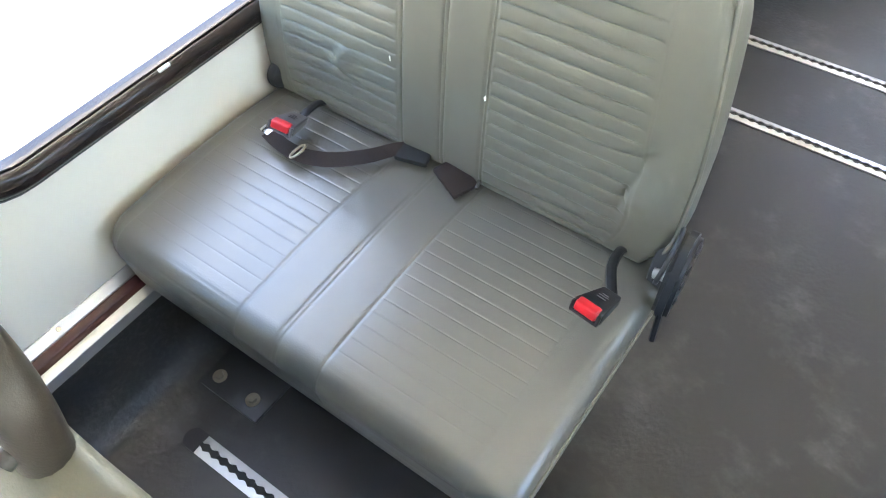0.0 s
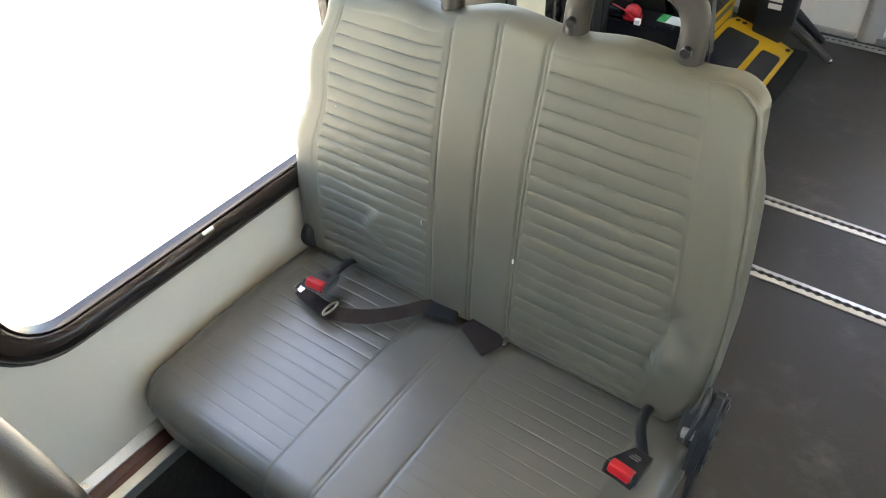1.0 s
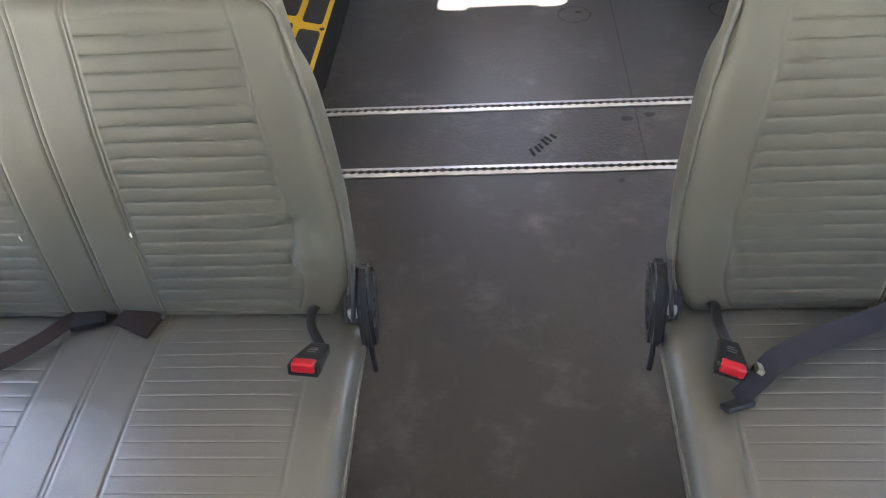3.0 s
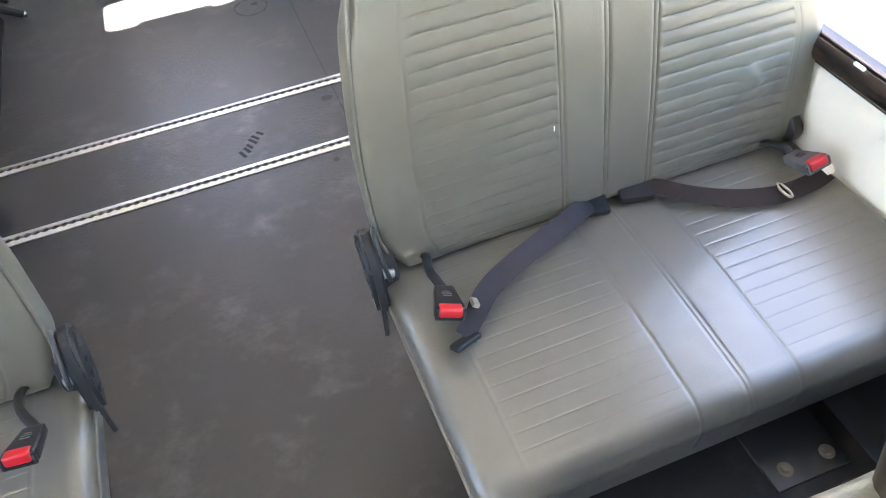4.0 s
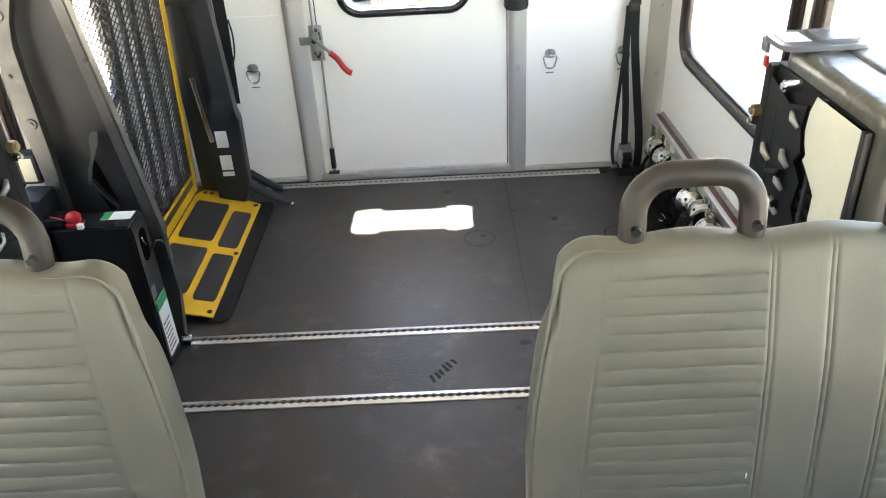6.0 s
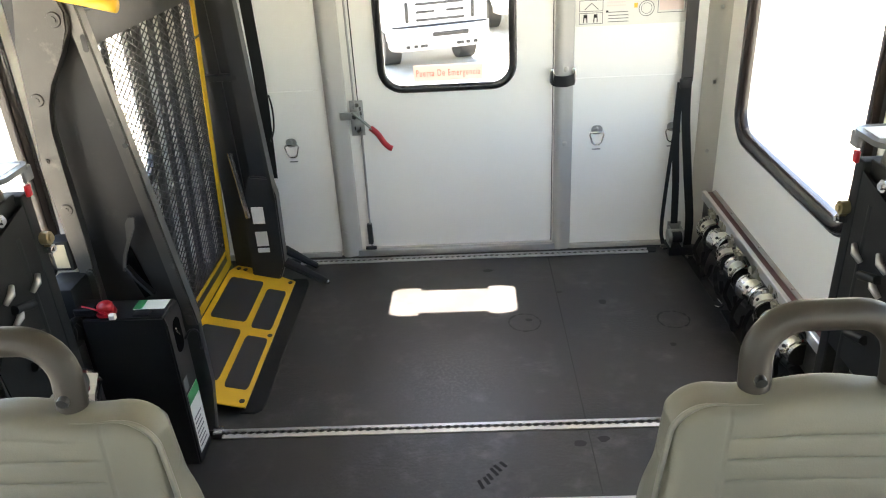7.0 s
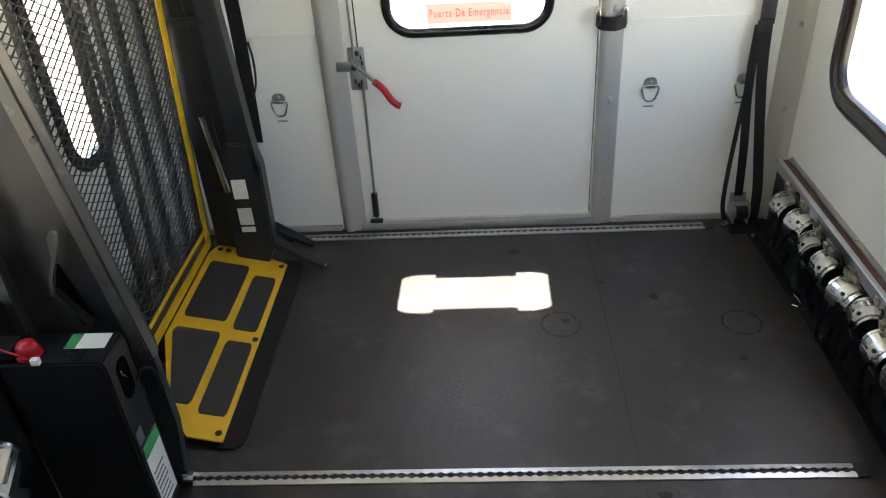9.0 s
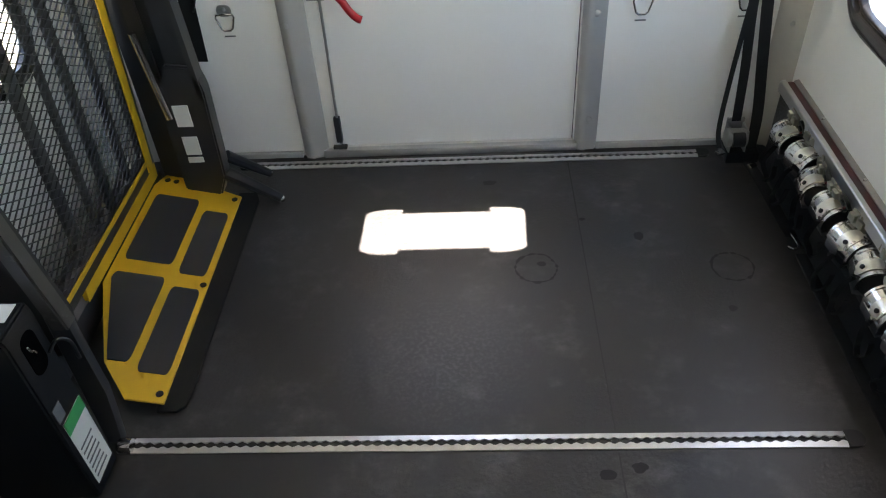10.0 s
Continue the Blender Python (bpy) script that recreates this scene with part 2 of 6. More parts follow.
LIFTPOST = mat("lift_post", (0.060, 0.055, 0.048), (0.042, 0.038, 0.034), 0.42, metal=0.35, scale=9, fine=150, spots=((0.13, 0.118, 0.10), 18, 0.60, 0.80))
YELLOW = mat("yellow_paint", (0.72, 0.43, 0.02), (0.60, 0.35, 0.02), 0.4, scale=9, fine=200, bump=0.15, spots=((0.16, 0.10, 0.03), 26, 0.66, 0.78))
GRIT = mat("anti_slip", (0.022, 0.022, 0.023), (0.032, 0.032, 0.033), 0.8, scale=20, fine=900, bump=0.9, depth=0.001)
WEB_DARK = mat("belt_brown", (0.017, 0.0105, 0.009), (0.023, 0.015, 0.0125), 0.62, scale=30, fine=900, bump=0.5, spec=0.2)
WEB_NAVY = mat("belt_grey", (0.026, 0.023, 0.0275), (0.021, 0.019, 0.0225), 0.6, scale=30, fine=900, bump=0.5, spec=0.2)
WEB_BLACK = mat("belt_black", (0.012, 0.012, 0.012), (0.02, 0.02, 0.02), 0.65, scale=30, fine=900, bump=0.5, spec=0.2)
RED = mat("red_plastic", (0.44, 0.010, 0.018), (0.36, 0.008, 0.015), 0.35, scale=30, fine=300)
DARKRED = mat("dark_red", (0.16, 0.012, 0.014), (0.12, 0.010, 0.012), 0.4, scale=30)
GALV = mat("galvanised", (0.42, 0.42, 0.41), (0.32, 0.32, 0.31), 0.42, metal=0.8, scale=40, fine=200)
WINTRIM = mat("window_trim", (0.016, 0.011, 0.009), (0.028, 0.020, 0.017), 0.18, scale=9, fine=150, bump=0.05, rvar=0.04)
MAROON = mat("maroon_strip", (0.085, 0.015, 0.014), (0.06, 0.012, 0.011), 0.32, scale=10, fine=150)
PAPER = mat("label_paper", (0.74, 0.73, 0.68), (0.66, 0.65, 0.6), 0.6, scale=12, fine=300)
CREAMPAPER = mat("cream_sheet", (0.70, 0.67, 0.54), (0.62, 0.59, 0.47), 0.6, scale=9, fine=200)
GREEN = mat("green_label", (0.03, 0.30, 0.10), (0.025, 0.25, 0.08), 0.5, scale=20)
GREYINK = mat("grey_ink", (0.16, 0.16, 0.16), (0.12, 0.12, 0.12), 0.6, scale=20)


def film(name, c):
    """A thin printed film that light shines through."""
    m = bpy.data.materials.new(name)
    m.use_nodes = True
    nt = m.node_tree
    nt.nodes.remove(nt.nodes["Principled BSDF"])
    d, t, x = (nt.nodes.new(k) for k in ("ShaderNodeBsdfDiffuse", "ShaderNodeBsdfTranslucent", "ShaderNodeMixShader"))
    for n in (d, t):
        n.inputs[0].default_value = (*c, 1)
    x.inputs[0].default_value = 0.28
    nt.links.new(d.outputs[0], x.inputs[1])
    nt.links.new(t.outputs[0], x.inputs[2])
    nt.links.new(x.outputs[0], nt.nodes["Material Output"].inputs[0])
    return m


SIGN = film("sign_orange", (0.78, 0.64, 0.59))
SIGNINK = film("sign_red", (0.72, 0.20, 0.16))
CONCRETE = mat("pavement", (0.50, 0.475, 0.41), (0.44, 0.42, 0.36), 0.85, scale=0.8, fine=40, bump=0.3, depth=0.01, spots=((0.36, 0.34, 0.29), 2.5, 0.55, 0.75))
TRUCKWHITE = mat("truck_white", (0.78, 0.78, 0.78), (0.7, 0.7, 0.7), 0.3, scale=2)
TYRE = mat("tyre_rubber", (0.025, 0.025, 0.025), (0.04, 0.038, 0.035), 0.75, scale=12)
PANE = glass("window_glass", (0.90, 0.91, 0.89), 0.05)
PANE_CLEAR = glass("door_glass", (0.93, 0.94, 0.93), 0.05)

# ---------------------------------------------------------------- the bus body
XL, XR, YB, YF, ZC, CX = -0.99, 1.30, 1.255, -4.2, 1.98, 0.165
TH = 0.05


def ground():
    bm = bmesh.new()
    bmesh.ops.create_grid(bm, x_segments=4, y_segments=4, size=1500)
    bmesh.ops.translate(bm, verts=bm.verts, vec=(0, 0, -0.95))
    ob = new("ground", mesh_of("ground", bm, CONCRETE, False))
    tagged(ob, "sunlit pale concrete yard with fine cracks", "ground", kind="structure")
    nt = CONCRETE.node_tree
    b = nt.nodes["Principled BSDF"]
    src = b.inputs["Base Color"].links[0].from_socket
    vo = nt.nodes.new("ShaderNodeTexVoronoi")
    vo.feature = "DISTANCE_TO_EDGE"
    vo.inputs["Scale"].default_value = 0.9
    wob = nt.nodes.new("ShaderNodeTexNoise")
    wob.inputs["Scale"].default_value, wob.inputs["Detail"].default_value = 2.0, 6
    co = nt.nodes.new("ShaderNodeTexCoord")
    mixv = nt.nodes.new("ShaderNodeMix")
    mixv.data_type = "RGBA"
    mixv.inputs[0].default_value = 0.18
    nt.links.new(co.outputs["Object"], wob.inputs["Vector"])
    nt.links.new(co.outputs["Object"], mixv.inputs[6])
    nt.links.new(wob.outputs["Color"], mixv.inputs[7])
    nt.links.new(mixv.outputs[2], vo.inputs["Vector"])
    mr = nt.nodes.new("ShaderNodeMapRange")
    mr.inputs[1].default_value, mr.inputs[2].default_value = 0.0, 0.012
    nt.links.new(vo.outputs["Distance"], mr.inputs[0])
    mx = nt.nodes.new("ShaderNodeMix")
    mx.data_type = "RGBA"
    mx.inputs[6].default_value = (0.30, 0.27, 0.2, 1)
    nt.links.new(mr.outputs[0], mx.inputs[0])
    nt.links.new(src, mx.inputs[7])
    nt.links.new(mx.outputs[2], b.inputs["Base Color"])


def wall_with_openings(bm, axis, face, out, a0, a1, z0, z1, holes):
    """A wall across x or y from a0 to a1, with rounded openings (a, b, low, high, radius)."""
    lo, hi = min(face, out), max(face, out)

    def slab(p, q, r, s):
        if q - p < 1e-4 or s - r < 1e-4:
            return
        if axis == "x":
            bx(bm, lo, hi, p, q, r, s)
        else:
            bx(bm, p, q, lo, hi, r, s)
    cur = a0
    for a, b, l, h, r in sorted(holes):
        slab(cur, a, z0, z1)
        slab(a, b, z0, l)
        slab(a, b, h, z1)
        if r:
            for sx, ca, sz, cz in ((1, a, 1, l), (-1, b, 1, l), (1, a, -1, h), (-1, b, -1, h)):
                pts = [(ca, cz)] + [(ca + sx * r * (1 - math.sin(t)), cz + sz * r * (1 - math.cos(t))) for t in [radians(90 * k / 8) for k in range(9)]]
                prism(bm, pts, axis, lo, hi)
        cur = b
    slab(cur, a1, z0, z1)


WZ0, WZ1, WR = {-1: 0.614, 1: 0.654}, 1.46, 0.10
WINS_L = [(-3.62, -2.85), (-2.75, -1.97), (-1.868, -1.09), (-0.99, 0.07)]
WINS_R = [(-3.62, -2.85), (-2.75, -2.00), (-1.94, -1.09), (-0.99, -0.13), (0.03, 0.955)]


def right_sill(b):
    """The sill of the rearmost window on the right sits a little lower."""
    return WZ0[1] - (0.026 if b > 0 else 0.0)


def window(name, side, a, b, z0, z1, face, r=WR, pane=PANE):
    """A side window: dark rounded trim ring and a pane."""
    sgn = 1 if side > 0 else -1
    w = thing(name, (face, (a + b) / 2, z0), "fixed side window with dark brown rounded rubber trim", "window", kind="structure")
    bm = bmesh.new()
    path = [(face - sgn * 0.0, p, q) for p, q in rrect(a, b, z0, z1, r)]
    sec = [(-0.043, -0.012), (0.014, -0.012), (0.014, 0.006), (0.011, 0.012), (0.006, 0.012), (0.004, 0.018), (-0.008, 0.024), (-0.022, 0.025), (-0.034, 0.020), (-0.043, 0.009)]
    if sgn < 0:
        sec = [(u, v) for u, v in sec]
        path = path[::-1]
    sweep(bm, path, sec, closed=True, up=(-sgn, 0, 0))
    part("window_frame", bm, WINTRIM, w, smooth=50)
    bm = bmesh.new()
    sweep(bm, path, [(-0.049, 0.0005), (-0.041, 0.0005), (-0.041, 0.008), (-0.044, 0.010), (-0.049, 0.006)], closed=True, up=(-sgn, 0, 0))
    part("lip_seal", bm, BLACK, w, "thin black sealing lip", smooth=50)
    bm = bmesh.new()
    prism(bm, rrect(a + 0.004, b - 0.004, z0 + 0.004, z1 - 0.004, r), "x", face + sgn * 0.004, face + sgn * 0.009)
    p = part("pane", bm, pane, w, smooth=False)
    p.visible_shadow = False
    return w


def shell():
    bm = bmesh.new()
    bx(bm, XL - TH, XR + TH, YF, YB + TH, -0.10, 0.0)
    tagged(new("floor", mesh_of("floor", bm, FLOOR, False)), "dark grey scuffed rubber bus floor", "floor", kind="structure")
    bm = bmesh.new()
    bx(bm, XL - TH, XR + TH, YF, YB + TH, ZC, ZC + 0.06)
    tagged(new("ceiling", mesh_of("ceiling", bm, GREYLINER, False)), "light grey lined bus ceiling", "ceiling", kind="structure")
    bm = bmesh.new()
    wall_with_openings(bm, "x", XR, XR + TH, YF, YB + TH, 0, ZC, [(a - 0.03, b + 0.03, right_sill(b) - 0.03, WZ1 + 0.03, WR + 0.03) for a, b in WINS_R])
    tagged(new("wall_right", mesh_of("wall_right", bm, SIDEWALL, False)), "white bus side wall with windows", "wall", kind="structure")
    bm = bmesh.new()
    wall_with_openings(bm, "x", XL, XL - TH, YF, YB + TH, 0, ZC, [(a - 0.03, b + 0.03, WZ0[-1] - 0.03, WZ1 + 0.03, WR + 0.03) for a, b in WINS_L] + [(0.17, 1.16, 0.0, 1.80, 0)])
    tagged(new("wall_left", mesh_of("wall_left", bm, SIDEWALL, False)), "white bus side wall with windows and lift doorway", "wall", kind="structure")
    # unseen front end, added; its opening is sized to brighten the rear wall
    bm = bmesh.new()
    wall_with_openings(bm, "y", YF, YF - TH, XL, XR, 0, ZC, [(-0.88, 1.21, 0.85, 1.86, 0.12)])
    tagged(new("wall_front", mesh_of("wall_front", bm, GREYLINER, False)), "unseen plain grey front end, added to close the bus around the windscreen", "wall", kind="structure")
    bm = bmesh.new()
    wall_with_openings(bm, "y", YB, YB + TH, XL, XR, 0, ZC, [(-0.225, 0.61, 0.03, 1.80, 0)])
    tagged(new("wall_rear", mesh_of("wall_rear", bm, WALL, False)), "white rear wall around the emergency door", "wall", kind="structure")
    # unseen pane in that added opening
    ws = thing("windscreen", (CX, YF, 0.85), "unseen wide front windscreen, added to let in daylight", "window", kind="structure")
    bm = bmesh.new()
    bx(bm, -0.88, 1.21, YF - 0.03, YF - 0.024, 0.85, 1.86)
    part("pane", bm, PANE, ws, smooth=False).visible_shadow = False
    for k, (a, b) in enumerate(WINS_L):
        window("window_%d" % (k + 1), -1, a, b, WZ0[-1], WZ1, XL)
    for k, (a, b) in enumerate(WINS_R):
        window("window_%d" % (k + 5), 1, a, b, right_sill(b), WZ1, XR)


ground()
shell()

# ---------------------------------------------------------------- double seats
def aisle_edge(z):
    t = max(0.0, z - 0.64)
    lo = max(0.0, (0.54 - z) / 0.09)
    return 0.010 + 0.055 * t + 0.25 * t * t + 0.034 * lo * lo


def step(x, a, b):
    t = max(0.0, min(1.0, (x - a) / (b - a)))
    return t * t * (3 - 2 * t)


def wall_edge(z):
    lo = max(0.0, (0.56 - z) / 0.1)
    return 0.886 - 0.042 * step(z, 0.67, 0.80) - 0.040 * step(z, 0.85, 0.99) - 0.014 * lo * lo


def seat_top(u, s):
    z = 1.006 + 0.0045 * math.cos((u - 0.25) * 2 * math.pi / 0.2)
    z -= (0.018 if s < 0 else 0.0) * step(u, 0.48, 0.60)
    for d, r in ((u - 0.054, 0.066), (0.812 - u, 0.06)):
        if d < r:
            z -= r - math.sqrt(max(0.0, r * r - (r - max(d, 0)) ** 2))
    return z


def rib(p, pitch, deep, power=0.36):
    return -deep * (1 - abs(math.sin(math.pi * p / pitch)) ** power)


def fade(x, lo, hi, w=0.006):
    return max(0.0, min(1.0, (x - lo) / w)) * max(0.0, min(1.0, (hi - x) / w))


def groove(x, c, w, deep):
    return -deep * math.exp(-((x - c) / w) ** 2)


def u_samples(total):
    s = [0.0, 0.0015, 0.004, 0.008, 0.013, 0.02, 0.028, 0.036, 0.045]
    s += [0.055 + 0.009 * k for k in range(int((total - 0.1) / 0.009) + 1)]
    for c in (0.085, 0.354, 0.362, 0.369, 0.440, 0.448, 0.456, 0.527, 0.535, 0.542, 0.822, 0.829):
        s += [c - 0.006, c - 0.003, c, c + 0.003, c + 0.006]
    s += [total - q for q in (0.0, 0.0015, 0.004, 0.008, 0.013, 0.02, 0.028, 0.036)]
    s = sorted(q for q in s if 0 <= q <= total)
    out = [s[0]]
    for q in s[1:]:
        if q - out[-1] > 0.0012:
            out.append(q)
    out[-1] = total
    return out


def back_plane(z):
    return -1.237 + (z - 0.47) * 0.175


def backrest(bm, ax, s, dy, crease):
    us = u_samples(0.893)
    rows, low = 14, 0.433
    nz = 22 * rows
    seams = (0.362, 0.369, 0.448, 0.456, 0.535, 0.542) if s < 0 else (0.354, 0.362, 0.440, 0.448, 0.527, 0.535)
    phase = 0 if s < 0 else 4
    worn = 1.4 if s < 0 else 0.6
    fu, fz = (0.675, 0.590) if s < 0 else (0.735, 0.625)
    front, rear = [], []
    steps = list(range(nz)) + [nz - 0.6, nz - 0.3, nz - 0.12, nz - 0.03, nz]
    for j in steps:
        g = j / nz
        rf, rb = [], []
        for k in us:
            zt0 = low + (0.99 - low) * g
            w = wall_edge(zt0)
            ae = aisle_edge(zt0)
            u = k if k < 0.6 else 0.6 + (k - 0.6) * (w - 0.6) / 0.293
            u += ae * (1 - min(1, k / 0.36))
            top = seat_top(0.6 + (u - 0.6) * 0.211 / max(w - 0.6, 0.211) if u > 0.6 else u, s)
            wave = 0.0045 * math.cos((u - 0.25) * 2 * math.pi / 0.2)
            z = low + (1.006 - low) * g + (top - wave - 1.006) * step(g, 0.68, 1.0) + wave * step(g, 0.90, 1.0)
            d = max(0.0, min(u - ae, w - u, top - z, 0.5 * (z - low) + 0.001))
            slim = 1 - 0.28 * step(z, 0.80, 1.0)
            edge = (1 - (1 - min(d / 0.030, 1)) ** 2.8) ** (1 / 2.8)
            h = 0.046 * edge * slim
            in_a, in_w = fade(k, 0.092, seams[0] - 0.002), fade(k, seams[-1] + 0.003, 0.820, 0.008)
            f = max(in_a, in_w) * fade(z, 0.44, top - 0.02, 0.012)
            # a pinched crease in the wall-side panel
            q = (u - fu) * 0.80 + (z - fz) * 0.6
            r = (u - fu) * -0.6 + (z - fz) * 0.8
            fold = math.exp(-(q / (0.008 if q > 0 else 0.045)) ** 2 - (r / 0.032) ** 2)
            pinch = math.exp(-((r + 0.030 + 0.3 * q) / 0.007) ** 2 - ((q + 0.03) / 0.05) ** 2)
            slack = 0.75 + 0.45 * noise.noise(Vector((u * 9, z * 5, crease + 40)))
            det = rib((j - phase) / rows, 1.0, 0.0036 * slack, 0.40) * f * (1 - 0.7 * fold)
            det += 0.0008 * noise.noise(Vector((u * 22, z * 60, crease + 8))) * f
            for c in seams:
                det += groove(k, c, 0.0022, 0.0024)
            for c in (0.085, 0.822, 0.829):
                det += groove(k, c, 0.0022, 0.0016)
            det += 0.0022 * noise.noise(Vector((u * 7 + dy, z * 6, crease))) + 0.0006 * noise.noise(Vector((u * 26, z * 22, crease + 3)))
            # the slack bolster by the hinge: a deep fold with a bulge below it
            line = (z - 0.648) + 0.5 * (u - 0.085)
            det -= worn * 0.0065 * math.exp(-((u - 0.088) / 0.030) ** 2 - (line / (0.020 if line > 0 else 0.030)) ** 2)
            det += worn * 0.0095 * math.exp(-((u - 0.080) / 0.026) ** 2 - ((z - 0.578) / 0.034) ** 2)
            det -= worn * 0.0065 * math.exp(-((u - 0.106 + 0.25 * (z - 0.575)) / 0.007) ** 2 - ((z - 0.575) / 0.05) ** 2)
            det -= worn * 0.005 * math.exp(-((u - 0.052) / 0.010) ** 2 - ((z - 0.620) / 0.020) ** 2)
            det += 0.0085 * fold - 0.004 * pinch
            det += 0.003 * math.exp(-((u - 0.80) / 0.012) ** 2 - ((z - 0.60 - (u - 0.8)) / 0.05) ** 2)
            if s > 0:
                for su, sz, ln in ((0.125, 0.93, 0.05), (0.20, 0.85, 0.06), (0.30, 0.90, 0.04), (0.17, 0.70, 0.03)):
                    al, ac = (u - su) * 0.55 - (z - sz) * 0.83, (u - su) * 0.83 + (z - sz) * 0.55
                    det += 0.0007 * math.exp(-(ac / 0.0022) ** 2 - (al / ln) ** 2)
            yc = back_plane(z)
            belly = 0.012 * math.sin(math.pi * min(1, max(0, (z - 0.46) / 0.57))) - 0.004 * math.exp(-((u - 0.452) / 0.07) ** 2)
            rf.append(bm.verts.new((ax + s * u, yc - h - (det + belly) * edge + dy, z)))
            rb.append(bm.verts.new((ax + s * u, yc + 0.038 * edge * slim + dy, z)))
        front.append(rf)
        rear.append(rb)
    n = len(us)
    for j in range(len(steps) - 1):
        for i in range(n - 1):
            bm.faces.new((front[j][i], front[j][i + 1], front[j + 1][i + 1], front[j + 1][i]))
            bm.faces.new((rear[j][i], rear[j + 1][i], rear[j + 1][i + 1], rear[j][i + 1]))
    bmesh.ops.remove_doubles(bm, verts=bm.verts, dist=0.0004)


def arc_samples(total):
    """Rows along the cushion, close together at its stitched channels."""
    s = {0.0, total}
    for k in range(int(total / 0.0282) + 2):
        for d in (-0.0095, -0.005, -0.0027, -0.0015, -0.0007, 0.0, 0.0007, 0.0015, 0.0027, 0.005, 0.0095, 0.0141):
            q = k * 0.0282 + d
            if 0.0004 < q < total - 0.0004:
                s.add(q)
    return sorted(s)


def cushion(bm, ax, s, dy, crease):
    W = 0.885
    us = u_samples(W)
    prof = []
    for q in arc_samples(0.465):
        prof.append((-1.225 - q, 0.432 + 0.010 * math.sin(math.pi * q / 0.465), 0.0, 1.0))
    flat = len(prof)
    for k in range(1, 29):
        a = radians(90 * k / 28)
        prof.append((-1.69 - 0.046 * math.sin(a), 0.386 + 0.046 * math.cos(a), -math.sin(a), math.cos(a)))
    for k in range(1, 15):
        prof.append((-1.736 + 0.010 * k / 14, 0.386 - 0.080 * k / 14, -1.0, 0.0))
    for k in range(1, 5):
        a = radians(90 * k / 4)
        prof.append((-1.726 + 0.02 * (1 - math.cos(a)), 0.306 - 0.02 * math.sin(a), -math.cos(a), -math.sin(a)))
    prof.append((-1.25, 0.290, 0.0, -1.0))
    prof.append((-1.225, 0.30, 0.7, -0.7))
    rings = []
    arc = 0.0
    for i, (y, z, ny, nz) in enumerate(prof):
        if i:
            arc += math.hypot(y - prof[i - 1][0], z - prof[i - 1][1])
        row = []
        for u in us:
            d = min(u, W - u)
            r = 0.036
            inset = r - math.sqrt(max(0.0, r * r - (r - d) ** 2)) if d < r else 0.0
            det = 0.0
            if i < flat + 36:
                f = max(fade(u, 0.087, 0.360), fade(u, 0.545, 0.835))
                p = (arc + 0.0004 * math.sin(u * 11 + crease) + 0.0141) % 0.0282 - 0.0141
                wear = 0.55 + 0.45 * noise.noise(Vector((u * 6, arc * 6, crease + 20)))
                det += (-0.0008 * math.exp(-(p / 0.0011) ** 2) + 0.00018 * (1 - (abs(0.0141 - abs(p)) / 0.0141) ** 2)) * (0.5 + 0.5 * wear) * f * fade(arc, 0.03, 0.60, 0.01)
                for c in (0.085, 0.362, 0.448, 0.456, 0.542, 0.838):
                    det += groove(u, c, 0.0022, 0.0018 if c in (0.362, 0.542) else 0.0013)
                det += 0.0016 * noise.noise(Vector((u * 8 + 5, arc * 8, crease))) + 0.0004 * noise.noise(Vector((u * 30, arc * 34, crease + 9)))
                det += 0.006 * math.sin(math.pi * min(1, u / 0.45)) * math.sin(math.pi * min(1, arc / 0.5)) * 0.6
            corner = max(0.0, u - (W - 0.07)) / 0.07
            back = 0.042 * (1 - math.sqrt(max(0.0, 1 - corner * corner))) * step(-y, 1.50, 1.70)
            lean = 0.020 * max(0.0, (0.405 - z) / 0.115) * max(0.0, 1 - u / 0.06)
            row.append(bm.verts.new((ax + s * (u + lean), y + back + ny * (det - inset) + dy, z + nz * (det - inset))))
        rings.append(row)
    m, n = len(prof), len(us)
    for i in range(m):
        a, b = rings[i], rings[(i + 1) % m]
        for k in range(n - 1):
            bm.faces.new((a[k], a[k + 1], b[k + 1], b[k]))
    bm.faces.new([r[0] for r in rings])
    bm.faces.new([r[-1] for r in rings][::-1])


def hinge_cover(bm, ax, s, dy):
    pts = [(-1.250, 0.550), (-1.268, 0.558), (-1.290, 0.552), (-1.308, 0.530), (-1.325, 0.49), (-1.345, 0.43), (-1.352, 0.385), (-1.340, 0.375),
           (-1.318, 0.395), (-1.285, 0.425), (-1.255, 0.455), (-1.240, 0.49), (-1.240, 0.53)]
    pts = [(-1.268 + (p + 1.268) * 0.84, 0.552 + (q - 0.552) * 0.80) for p, q in pts]
    x0, x1 = ax + s * 0.002, ax + s * -0.024
    a = prism(bm, [(p + dy, q) for p, q in pts], "x", min(x0, x1), max(x0, x1))
    es = [e for e in bm.edges]
    bmesh.ops.bevel(bm, geom=es, offset=0.007, segments=3, affect="EDGES")


